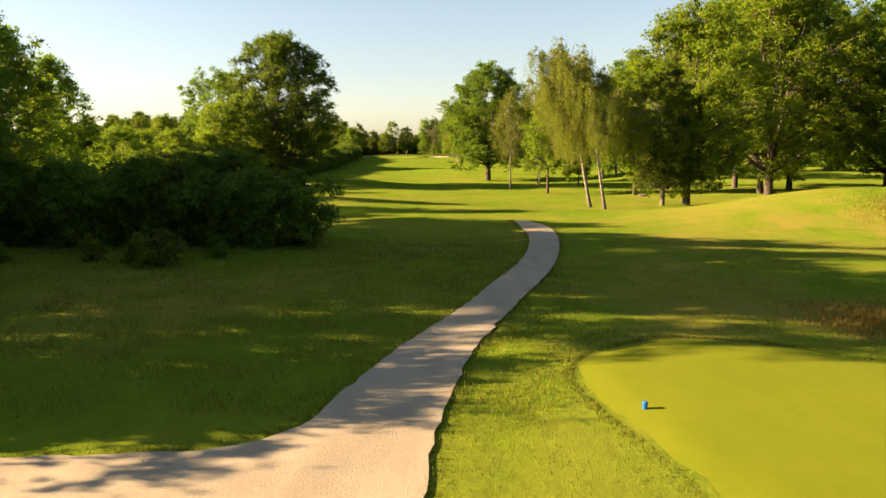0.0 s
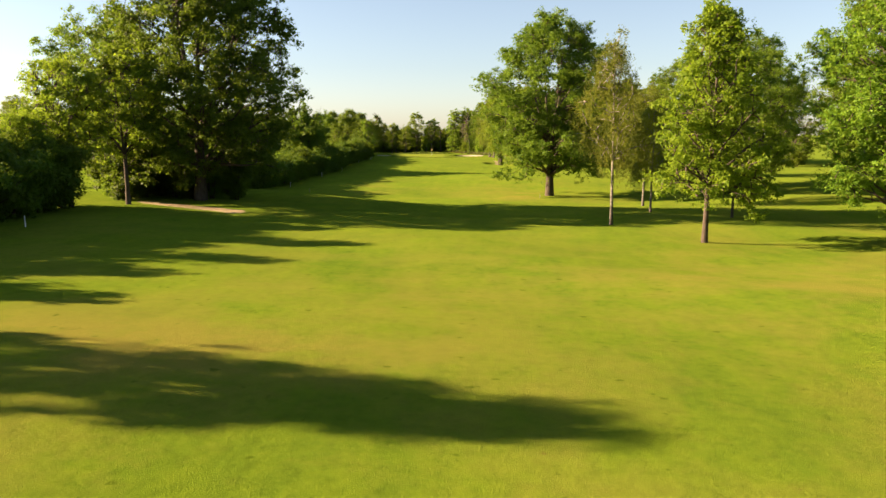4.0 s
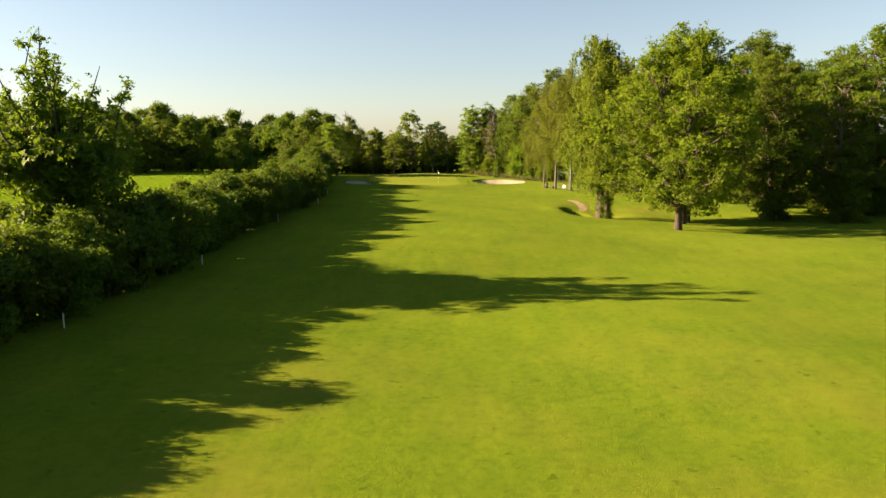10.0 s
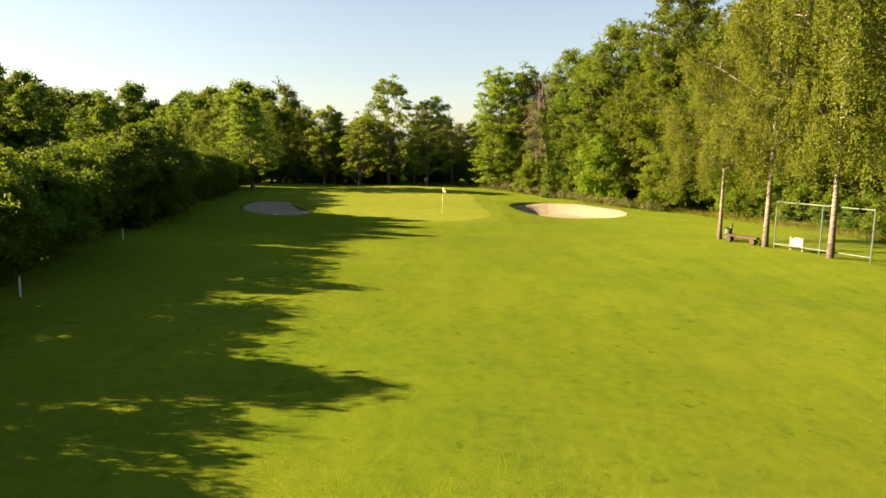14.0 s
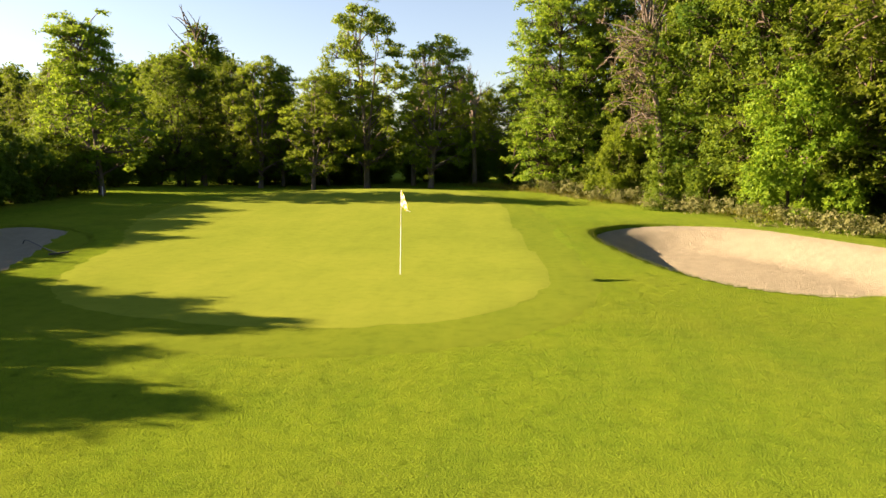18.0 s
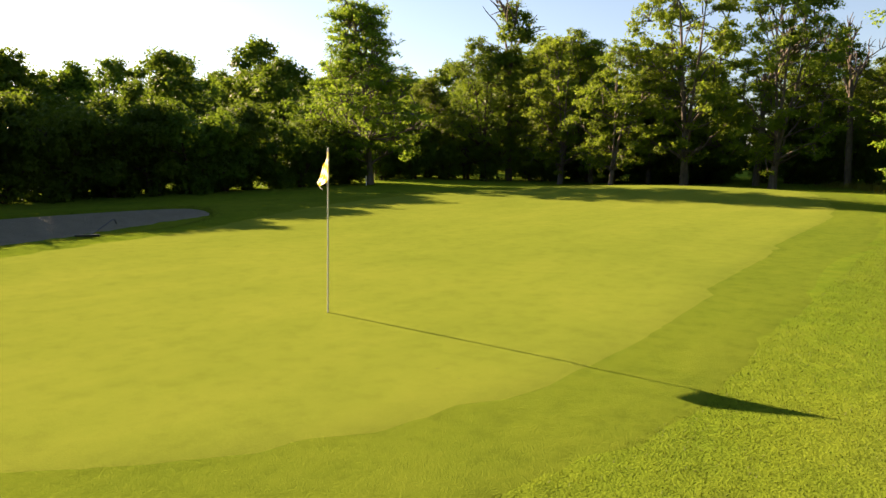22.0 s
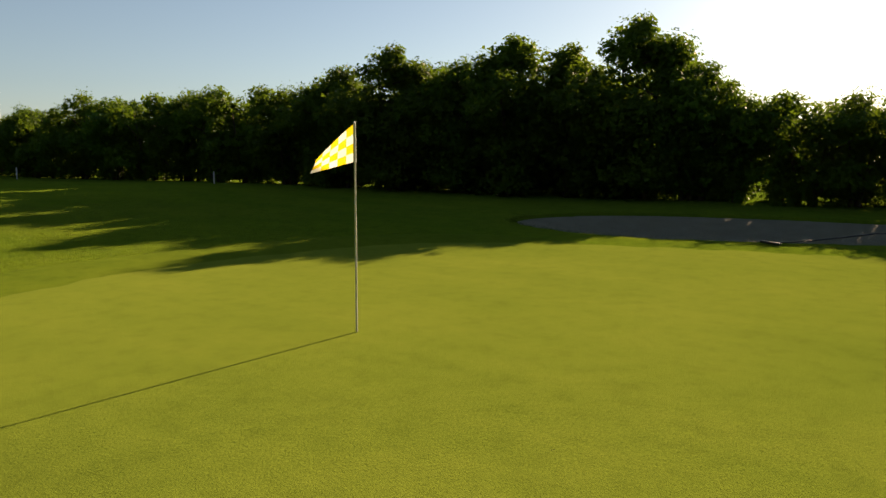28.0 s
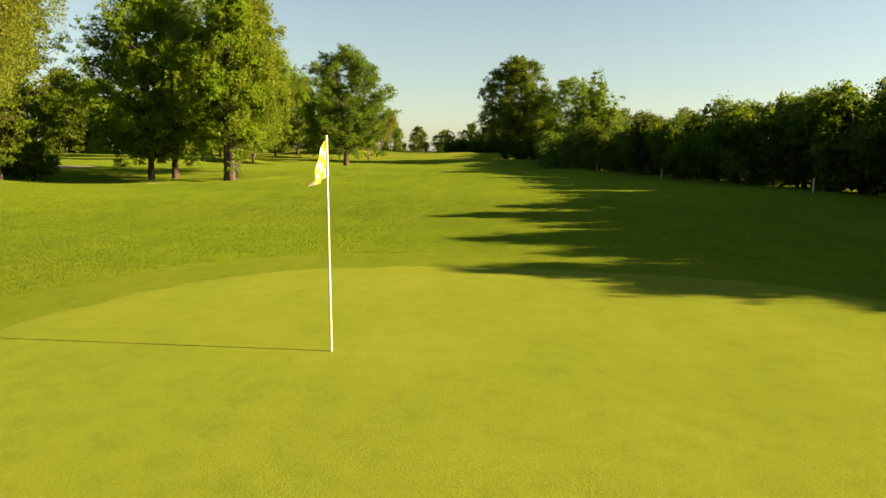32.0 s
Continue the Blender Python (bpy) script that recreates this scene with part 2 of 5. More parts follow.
GRAVEL = path_material()
BARK = simple_material("oak_bark", (0.032, 0.026, 0.02), (0.095, 0.077, 0.06), 3.0, 0.9, 0.15, 0.05, 0, (3, 3, 0.7))
PALE_BARK = simple_material("grey_bark", (0.06, 0.051, 0.041), (0.165, 0.143, 0.116), 3.0, 0.9, 0.15, 0.03, 0, (3, 3, 0.8))
BIRCH = birch_material()
OAK_LEAF = leaf_material("oak_leaves", (0.036, 0.078, 0.006), (0.068, 0.126, 0.009), (0.120, 0.182, 0.012), (0.18, 0.28, 0.014), 0.44)
# Oak leaf colours times 1.3: sunlight on the grove put into the colour.
LIT_OAK_LEAF = leaf_material("lit_oak_leaves", (0.0468, 0.1014, 0.0078), (0.0884, 0.1638, 0.0117), (0.1560, 0.2366, 0.0156), (0.2340, 0.3640, 0.0182), 0.44)
MAPLE_LEAF = leaf_material("maple_leaves", (0.0674, 0.1320, 0.0072), (0.1052, 0.1818, 0.0096), (0.1663, 0.2343, 0.0141), (0.2762, 0.4017, 0.0189), 0.5)
BIRCH_LEAF = leaf_material("birch_leaves", (0.0614, 0.0920, 0.0100), (0.1023, 0.1400, 0.0150), (0.1535, 0.1900, 0.0240), (0.2511, 0.2900, 0.0220), 0.45)
ALDER_LEAF = leaf_material("alder_leaves", (0.0549, 0.0927, 0.0066), (0.0965, 0.1400, 0.0105), (0.1495, 0.1845, 0.0152), (0.2365, 0.2933, 0.0171), 0.46)
WOOD_LEAF = leaf_material("woodland_leaves", (0.0482, 0.0941, 0.0066), (0.0784, 0.1295, 0.0082), (0.1296, 0.1787, 0.0116), (0.2106, 0.2969, 0.0153), 0.45)
# Woodland leaf brightened 1.3 times: sunlight on the front trees as colour.
LIT_LOCUST_LEAF = leaf_material("lit_locust_leaves", (0.0627, 0.1223, 0.0086), (0.1019, 0.1683, 0.0107), (0.1685, 0.2323, 0.0151), (0.2738, 0.3860, 0.0199), 0.5)
HEDGE_LEAF = leaf_material("hedge_leaves", (0.030, 0.070, 0.006), (0.056, 0.106, 0.007), (0.098, 0.150, 0.010), (0.18, 0.27, 0.012), 0.42)
BROWN_LEAF = leaf_material("withered_leaves", (0.080, 0.072, 0.028), (0.125, 0.110, 0.045), (0.17, 0.15, 0.075), (0.2, 0.16, 0.06), 0.2)
WEED_LEAF = leaf_material("weed_leaves", (0.10, 0.125, 0.04), (0.15, 0.17, 0.06), (0.2, 0.215, 0.085), (0.2, 0.23, 0.04), 0.3)
SHORT_BLADES = leaf_material("grass_blades", (0.044, 0.066, 0.003), (0.064, 0.090, 0.0042), (0.084, 0.108, 0.006), (0.1, 0.125, 0.006), 0.3)
LONG_BLADES = leaf_material("rough_grass_blades", (0.074, 0.104, 0.007), (0.118, 0.142, 0.012), (0.18, 0.175, 0.025), (0.22, 0.22, 0.02), 0.3)
DRY_BLADES = leaf_material("dry_grass_blades", (0.11, 0.085, 0.010), (0.155, 0.115, 0.016), (0.20, 0.14, 0.026), (0.20, 0.14, 0.02), 0.25)
WHITE = simple_material("white_paint", (0.55, 0.55, 0.53), (0.68, 0.67, 0.65), 20, 0.5, 0.4, 0.002)
YELLOW = leaf_material("yellow_cloth", (0.55, 0.42, 0.006), (0.60, 0.46, 0.008), (0.65, 0.50, 0.01), (0.75, 0.58, 0.01), 0.5)
WHITE_CLOTH = leaf_material("white_cloth", (0.62, 0.62, 0.58), (0.66, 0.65, 0.62), (0.70, 0.69, 0.66), (0.75, 0.73, 0.68), 0.5)
BLACK = simple_material("dark_plastic", (0.012, 0.012, 0.012), (0.03, 0.03, 0.03), 12, 0.5, 0.4, 0.002)
HOLE_SHADE = simple_material("hole_shade", (0.004, 0.004, 0.003), (0.008, 0.008, 0.006), 12, 1.0, 0.0, 0)
BLUE = simple_material("blue_paint", (0.005, 0.085, 0.28), (0.008, 0.12, 0.36), 20, 0.4, 0.5, 0.002)
CONCRETE = simple_material("grey_concrete", (0.34, 0.34, 0.33), (0.44, 0.44, 0.43), 0.5, 0.9, 0.2, 0.01)
WOODEN = simple_material("weathered_wood", (0.16, 0.12, 0.085), (0.30, 0.25, 0.19), 6, 0.85, 0.2, 0.01, 0, (6, 6, 1))
GREEN_METAL = simple_material("green_painted_steel", (0.05, 0.095, 0.065), (0.09, 0.145, 0.105), 14, 0.5, 0.4, 0.002)


# ---- mesh helpers ----
def mesh_object(name, verts, faces, mat, parent=None, label="", smooth=False):
    me = bpy.data.meshes.new(name)
    verts = np.asarray(verts, dtype=np.float32).reshape(-1, 3)
    faces = np.asarray(faces, dtype=np.int32)
    k = faces.shape[1]
    me.vertices.add(len(verts))
    me.vertices.foreach_set("co", verts.ravel())
    me.loops.add(faces.size)
    me.loops.foreach_set("vertex_index", faces.ravel())
    me.polygons.add(len(faces))
    me.polygons.foreach_set("loop_start", np.arange(0, faces.size, k, dtype=np.int32))
    if smooth:
        me.polygons.foreach_set("use_smooth", np.ones(len(faces), dtype=bool))
    me.materials.append(mat)
    me.update(calc_edges=True)
    ob = new(name, me)
    if parent:
        ob.parent = parent
    if label:
        ob["label"] = label
    return ob


def part(name, bm, mat, parent=None, label="", smooth=False):
    me = bpy.data.meshes.new(name)
    bm.to_mesh(me)
    bm.free()
    me.materials.append(mat)
    if smooth:
        for p in me.polygons:
            p.use_smooth = True
    ob = new(name, me)
    if parent:
        ob.parent = parent
    if label:
        ob["label"] = label
    return ob


def empty(name, m, label, category, group="", kind=""):
    e = new(name)
    e.empty_display_size = 0.2
    e.matrix_basis = m
    return tagged(e, label, category, group, kind)


def box_bm(bm, size, at=(0, 0, 0), bevel=0.0, rot=None):
    m = Matrix.Translation(at) @ (rot or Matrix()) @ Matrix.Diagonal((*size, 1))
    r = bmesh.ops.create_cube(bm, size=1, matrix=m)
    if bevel:
        edges = list({e for v in r["verts"] for e in v.link_edges})
        bmesh.ops.bevel(bm, geom=edges, offset=bevel, segments=2, affect="EDGES", profile=0.5)


def rod_bm(bm, a, b, r1, r2=None, sides=12):
    a, b = Vector(a), Vector(b)
    d = b - a
    m = Matrix.Translation((a + b) / 2) @ d.to_track_quat("Z", "Y").to_matrix().to_4x4()
    bmesh.ops.create_cone(bm, cap_ends=True, segments=sides, radius1=r1, radius2=r1 if r2 is None else r2, depth=d.length, matrix=m)


class Tubes:
    """Collects tapered tubes into one mesh."""

    def __init__(self):
        self.v, self.f, self.n = [], [], 0

    def add(self, pts, radii, sides=6):
        pts, radii = np.asarray(pts, float), np.asarray(radii, float)
        tang = np.gradient(pts, axis=0)
        tang /= np.linalg.norm(tang, axis=1)[:, None] + 1e-9
        ref = np.where(np.abs(tang[:, 2:3]) > 0.9, np.array([[1.0, 0, 0]]), np.array([[0, 0, 1.0]]))
        u = np.cross(tang, ref)
        u /= np.linalg.norm(u, axis=1)[:, None] + 1e-9
        w = np.cross(tang, u)
        a = np.linspace(0, 2 * np.pi, sides, endpoint=False)
        ring = np.cos(a)[None, :, None] * u[:, None] + np.sin(a)[None, :, None] * w[:, None]
        self.v.append((pts[:, None] + ring * radii[:, None, None]).reshape(-1, 3))
        i, j = np.meshgrid(np.arange(len(pts) - 1), np.arange(sides), indexing="ij")
        k = (j + 1) % sides
        self.f.append(np.stack([i * sides + j, i * sides + k, (i + 1) * sides + k, (i + 1) * sides + j], -1).reshape(-1, 4) + self.n)
        self.n += len(pts) * sides

    def done(self, name, mat, parent, label=""):
        return mesh_object(name, np.concatenate(self.v), np.concatenate(self.f), mat, parent, label, smooth=True)


def leaf_cloud(rng, centres, radii, count, size, squash=0.8, droop=0.0, shell=0.3, quads=False):
    """Leaf blades scattered through clumps: arrays of vertices and triangles."""
    centres, radii = np.asarray(centres, float), np.asarray(radii, float)
    p = radii ** 2
    pick = rng.choice(len(centres), size=count, p=p / p.sum())
    d = rng.normal(size=(count, 3))
    d /= np.linalg.norm(d, axis=1)[:, None]
    d[:, 2] = np.where(d[:, 2] < -0.7, -d[:, 2], d[:, 2])
    deep = (shell + (1 - shell) * rng.random(count) ** 0.6) * rng.uniform(0.75, 1.12, count)
    rad = radii[pick] * deep
    sprig = np.sort(rng.integers(0, max(1, count // 9), count))
    first = np.searchsorted(sprig, sprig)
    pick, d, rad, deep = pick[first], d[first], rad[first] * rng.uniform(0.9, 1.25, count)[first], deep[first]
    pos = centres[pick] + d * rad[:, None] * np.array([1, 1, squash])
    pos = pos + rng.normal(size=(count, 3)) * size * np.array([0.75, 0.75, 0.5])
    if droop:
        pos[:, 2] -= rng.random(count) ** 2 * droop
    nrm = d * 0.5 + rng.normal(size=(count, 3)) * 0.45 + np.array([0, 0, 0.4])
    nrm /= np.linalg.norm(nrm, axis=1)[:, None]
    t = np.cross(nrm, rng.normal(size=(count, 3)))
    t /= np.linalg.norm(t, axis=1)[:, None]
    if droop:
        t = t * 0.6 + np.array([0, 0, -0.9])
        t /= np.linalg.norm(t, axis=1)[:, None]
        nrm = np.cross(t, rng.normal(size=(count, 3)))
        nrm /= np.linalg.norm(nrm, axis=1)[:, None]
    b = np.cross(nrm, t)
    s = size * (rng.uniform(0.6, 1.35, count) * (1.0 if droop else np.interp(deep, [0.35, 0.65, 0.85, 1.05], [1.6, 1.15, 0.8, 0.6] if shell > 0.2 else [1.25, 1.1, 0.88, 0.68])))[:, None]
    if quads:
        v = np.stack([pos - t * s * 0.55, pos + b * s * 0.36 + nrm * s * 0.1, pos + t * s * 0.6, pos - b * s * 0.36 + nrm * s * 0.1], 1).reshape(-1, 3)
        return v, np.arange(count * 4).reshape(-1, 4)
    v = np.stack([pos - t * s * 0.5 + b * s * 0.36, pos - t * s * 0.4 - b * s * 0.36, pos + t * s * 0.6], 1).reshape(-1, 3)
    return v, np.arange(count * 3).reshape(-1, 3)


def strand_leaves(rng, tops, count, size, longest, width=0.07):
    """Leaves along thin hanging strands, a strand for each top."""
    tops = np.asarray(tops, float)
    n = len(tops)
    long = longest * rng.uniform(0.25, 1.0, n) ** 1.2
    sway = rng.normal(size=(n, 2)) * 0.10
    i = rng.choice(n, size=count, p=long / long.sum())
    u = rng.random(count)
    pos = tops[i].copy()
    pos[:, :2] += sway[i] * (long[i] * u)[:, None] + rng.normal(size=(count, 2)) * width * (0.6 + 0.8 * u)[:, None]
    pos[:, 2] -= long[i] * u
    t = rng.normal(size=(count, 3)) * 0.55 + np.array([0, 0, -0.7])
    t /= np.linalg.norm(t, axis=1)[:, None]
    b = np.cross(t, rng.normal(size=(count, 3)))
    b /= np.linalg.norm(b, axis=1)[:, None]
    s = size * rng.uniform(0.65, 1.3, count)[:, None]
    v = np.stack([pos - t * s * 0.5, pos + b * s * 0.38, pos + t * s * 0.6, pos - b * s * 0.38], 1).reshape(-1, 3)
    return v, np.arange(count * 4).reshape(-1, 4)


def clump_crown(rng, n, base, top, radius, profile, rmin, rmax, lean=(0, 0)):
    """Clump centres and radii through a crown: profile gives the width at a height from 0 to 1."""
    c, r = [], []
    ph = rng.uniform(0, 6.28, 4)
    while len(c) < n:
        u = rng.random()
        a = rng.uniform(0, 2 * np.pi)
        wob = 1 + 0.16 * np.sin(2 * a + ph[0]) + 0.12 * np.sin(3 * a + ph[1] + 4 * u) + 0.1 * np.sin(5 * a + ph[2] + 9 * u)
        w = profile(u) * radius * wob
        k = rng.random() ** 0.45
        cr = rng.uniform(rmin, rmax) * (0.75 + 0.35 * profile(u))
        z = base + (top - base) * u
        c.append((math.cos(a) * max(w - cr * 0.6, 0) * k + lean[0] * u, math.sin(a) * max(w - cr * 0.6, 0) * k + lean[1] * u, z - cr * 0.5 * u))
        r.append(cr)
    return np.array(c), np.array(r)


def limb(tubes, start, end, r0, rng, sag=0.0, sides=5, n=6):
    s, e = np.array(start, float), np.array(end, float)
    t = np.linspace(0, 1, n)[:, None]
    mid = (s + e) / 2 + np.array([0, 0, np.linalg.norm(e - s) * 0.12]) + rng.normal(size=3) * np.linalg.norm(e - s) * 0.06
    pts = (1 - t) ** 2 * s + 2 * t * (1 - t) * mid + t ** 2 * e
    pts[1:-1] += rng.normal(size=(n - 2, 3)) * np.linalg.norm(e - s) * 0.015
    pts[:, 2] -= (t[:, 0] ** 2) * sag
    tubes.add(pts, r0 * (1 - t[:, 0]) ** 0.8 + 0.015, sides)


def make_tree(name, seed, height, crown_base, radius, profile, clumps, leaves, leaf, cmin, cmax, leaf_mat, bark, trunk_r,
              label, category="tree", limbs=36, lean=(0, 0), squash=0.95, stems=1, spread=0.0, bare=0, ivy=0):
    """One tree at the origin: a trunk with limbs, and a crown of leaf clumps."""
    rng = np.random.default_rng(seed)
    tree = empty(name, Matrix(), label, category)
    c, r = clump_crown(rng, clumps, crown_base, height, radius, profile, cmin, cmax, lean)
    tubes = Tubes()
    tops = []
    for s in range(stems):
        a = 2.4 * s + rng.uniform(0, 1)
        off = np.array([math.cos(a), math.sin(a), 0]) * spread * (s > 0 or stems > 1)
        n = 10
        t = np.linspace(0, 1, n)[:, None]
        topz = height * (0.9 if stems == 1 else rng.uniform(0.7, 0.9))
        pts = off * 0.35 + t * (off + np.array([lean[0] * 0.8, lean[1] * 0.8, topz])) + np.cumsum(rng.normal(size=(n, 3)) * [0.02, 0.02, 0], 0) * height * 0.12 * t
        rad = trunk_r * ((1 - t[:, 0]) ** 0.75 * 0.95 + 0.05)
        rad[0] *= 1.35
        pts[0, 2] = -0.3
        tubes.add(pts, rad, 10)
        tops.append((pts, rad))
    order = rng.permutation(len(c))[:limbs]
    for i in order:
        pts, rad = tops[i % stems]
        zt = max(crown_base * 0.75, c[i, 2] - np.linalg.norm(c[i, :2]) * rng.uniform(0.5, 0.95))
        zt = min(zt, pts[-2, 2])
        k = int(np.argmin(np.abs(pts[:, 2] - zt)))
        limb(tubes, pts[k], c[i] if i % 7 or not bare else c[i] * 1.06, max(rad[k] * 0.5, 0.025), rng)
    for i in range(bare):
        pts, rad = tops[0]
        a = rng.uniform(0, 6.28)
        k = rng.integers(6, 10)
        e = pts[k] + np.array([math.cos(a), math.sin(a), 0.9 + rng.random()]) * rng.uniform(1.0, 2.2)
        limb(tubes, pts[k], e, 0.09, rng)
        for j in range(3):
            limb(tubes, (pts[k] + e) / 2 + (e - pts[k]) * 0.15 * j, e + rng.normal(size=3) * 0.7, 0.04, rng, n=4, sides=4)
    tubes.done("trunk", bark, tree)
    v, f = leaf_cloud(rng, c, r, leaves, leaf, squash)
    if ivy:
        pts, rad = tops[0]
        k = rng.integers(0, 6, ivy)
        cc = pts[k] + rng.normal(size=(ivy, 3)) * [0.35, 0.35, 0.6]
        v2, f2 = leaf_cloud(rng, cc, np.full(ivy, trunk_r + 0.45), ivy * 60, leaf * 0.8)
        f = np.concatenate([f, f2 + len(v)])
        v = np.concatenate([v, v2])
    mesh_object("crown", v, f, leaf_mat, tree)
    return tree


def profile_of(*pts):
    """A crown's width by height, both from 0 to 1, through the given points."""
    u, w = zip(*pts)
    return lambda x: float(np.interp(x, u, w))


def scaffold(rng, tubes, height, base, radius, profile, trunk_r, limbs, leaders, fork, lean, rise, sub, reach, thick=0.42, fill=0.62):
    """Trunk, leaders, limbs and twigs of a crown; gives the places and sizes of its leaf sprays."""
    ways = []
    t = np.linspace(0, 1, 9)[:, None]
    a0 = rng.uniform(0, 6.28)
    for k in range(leaders):
        a = a0 + k * 6.28 / leaders + rng.uniform(-0.4, 0.4)
        out = radius * rng.uniform(0.22, 0.42) if leaders > 1 else radius * 0.05
        top = np.array([math.cos(a) * out + lean[0], math.sin(a) * out + lean[1], height * (0.93 if k == 0 else rng.uniform(0.72, 0.92))])
        elbow = np.array([lean[0] * 0.85 * fork / height, lean[1] * 0.85 * fork / height, fork])
        low = np.array([0, 0, -0.3])
        line = np.where(t < fork / height, low + (elbow - low) * t * height / fork, elbow + (top - elbow) * ((t * height - fork) / (height - fork)))
        line[1:, :2] += np.cumsum(rng.normal(size=(8, 2)) * 0.05 * radius * 0.18, 0) * t[1:]
        rad = trunk_r * ((1 - t[:, 0]) ** 0.8 * 0.93 + 0.05)
        if leaders > 1:
            rad = np.where(t[:, 0] * height > fork * 1.05, rad * 0.62, rad)
        rad[0] *= 1.3
        tubes.add(line, rad, 10)
        ways.append((line, rad, a))
    ph = rng.uniform(0, 6.28, 4)
    sprays, sizes = [], []
    for i in range(limbs):
        u = (i + rng.random()) / limbs
        a = a0 + i * 2.39996 + rng.uniform(-0.35, 0.35)
        w = profile(u) * radius * (1 + 0.09 * math.sin(2 * a + ph[0] + 5 * u) + 0.09 * math.sin(5 * a + ph[1] + 11 * u)) * (rng.uniform(0.86, 1.0) if rng.random() < fill else rng.uniform(0.3, 0.85))
        z = base + (height - base) * u * 0.97
        end = np.array([math.cos(a) * w + lean[0] * u, math.sin(a) * w + lean[1] * u, z])
        line, rad, _ = min(ways, key=lambda q: abs((q[2] - a + 3.1416) % 6.2832 - 3.1416) + rng.uniform(0, 0.8))
        zs = min(max(min(fork * 0.9, base), z - w * rng.uniform(*rise)), line[-2, 2])
        k = int(np.argmin(np.abs(line[:, 2] - zs)))
        start = line[k]
        limb(tubes, start, end, max(rad[k] * thick, 0.03), rng, 0.0, 5, 7)
        way = end - start
        far = np.linalg.norm(way) + 1e-6
        sprays.append(end)
        sizes.append(rng.uniform(0.75, 1.1))
        for j in range(sub):
            q = 1 - 0.55 * rng.random() ** 1.5
            p = start + way * q + np.array([0, 0, far * 0.24 * q * (1 - q)])
            d = way / far * rng.uniform(0.2, 0.9) + rng.normal(size=3) * np.array([0.75, 0.75, 0.8]) + np.array([0, 0, 0.1])
            e = p + d / np.linalg.norm(d) * reach * rng.uniform(0.5, 1.15)
            limb(tubes, p, e, 0.035, rng, 0.0, 3, 4)
            sprays.append(e)
            sizes.append(rng.uniform(0.6, 1.05))
    return np.array(sprays), np.array(sizes), ways


def broad_tree(name, seed, height, base, radius, profile, leaves, leaf, spray, leaf_mat, bark, trunk_r, label, limbs=70, leaders=3, fork=3.5,
               lean=(0, 0), rise=(0.3, 0.75), sub=5, reach=1.7, squash=0.6, ivy=0, quads=False, fill=0.62, skirt=(), category="tree", shell=0.15):
    """One broadleaf tree at the origin: leaders, limbs and twigs that carry separate leaf sprays."""
    rng = np.random.default_rng(seed)
    tree = empty(name, Matrix(), label, category)
    tubes = Tubes()
    c, r, ways = scaffold(rng, tubes, height, base, radius, profile, trunk_r, limbs, leaders, fork, lean, rise, sub, reach, fill=fill)
    for sx, sy, sz in skirt:
        e = np.array([sx, sy, sz], float)
        limb(tubes, ways[0][0][3] * [1, 1, 0] + [0, 0, sz + 1.5], e, 0.08, rng, 0.4)
        for j in range(7):
            c = np.concatenate([c, [e + rng.normal(size=3) * [0.8, 0.8, 0.5]]])
            r = np.concatenate([r, [rng.uniform(0.5, 0.9)]])
    tubes.done("trunk", bark, tree)
    v, f = leaf_cloud(rng, c, r * spray, leaves, leaf, squash, 0.0, shell, quads)
    if ivy:
        line = ways[0][0]
        tt = rng.uniform(0.06, 0.45, ivy)
        cc = np.stack([np.interp(tt * height, line[:, 2], line[:, k]) for k in range(3)], -1) + rng.normal(size=(ivy, 3)) * [0.3, 0.3, 0.2]
        v2, f2 = leaf_cloud(rng, cc, np.full(ivy, trunk_r + 0.3), ivy * 70, leaf * 0.75, 0.9, 0.0, 0.5, quads)
        f = np.concatenate([f, f2 + len(v)])
        v = np.concatenate([v, v2])
    mesh_object("crown", v, f, leaf_mat, tree)
    return tree


def weeping_tree(name, seed, height, base, radius, profile, leaves, leaf, hang, leaf_mat, bark, trunk_r, label, limbs=34, lean=(0, 0), sub=4, strands=12, reach=1.0, ivy=0):
    """A birch or alder: slim ascending limbs, hung with strands of small leaves."""
    rng = np.random.default_rng(seed)
    tree = empty(name, Matrix(), label, "tree")
    tubes = Tubes()
    c, r, ways = scaffold(rng, tubes, height, base, radius, profile, trunk_r, limbs, 1, height * 0.5, lean, (0.7, 1.3), sub, reach, 0.2, 0.5)
    tubes.done("trunk", bark, tree)
    tops = np.repeat(c, strands, 0) + rng.normal(size=(len(c) * strands, 3)) * np.array([0.36, 0.36, 0.22])
    n = int(leaves * 0.25)
    v, f = strand_leaves(rng, tops, leaves - n, leaf, hang)
    v2, f2 = leaf_cloud(rng, c, r * 0.5, n, leaf, 0.8, 0.0, 0.1, True)
    mesh_object("crown", np.concatenate([v, v2]), np.concatenate([f, f2 + len(v)]), leaf_mat, tree)
    if ivy:
        line = ways[0][0]
        z = rng.uniform(0.1, base * 1.3, ivy)
        cc = np.stack([np.interp(z, line[:, 2], line[:, k]) for k in range(2)] + [z], -1) + rng.normal(size=(ivy, 3)) * [0.22, 0.22, 0.1]
        v, f = leaf_cloud(rng, cc, np.full(ivy, trunk_r + 0.28), ivy * 130, 0.09)
        mesh_object("ivy", v, f, HEDGE_LEAF, tree, "dark ivy round the trunk")
    return tree


def round_profile(u):
    return max(0.0, math.sin(math.pi * min(1, 0.12 + 0.84 * u))) ** 0.6


def dome_profile(u):
    return max(0.1, 1 - u ** 2.4) ** 0.5


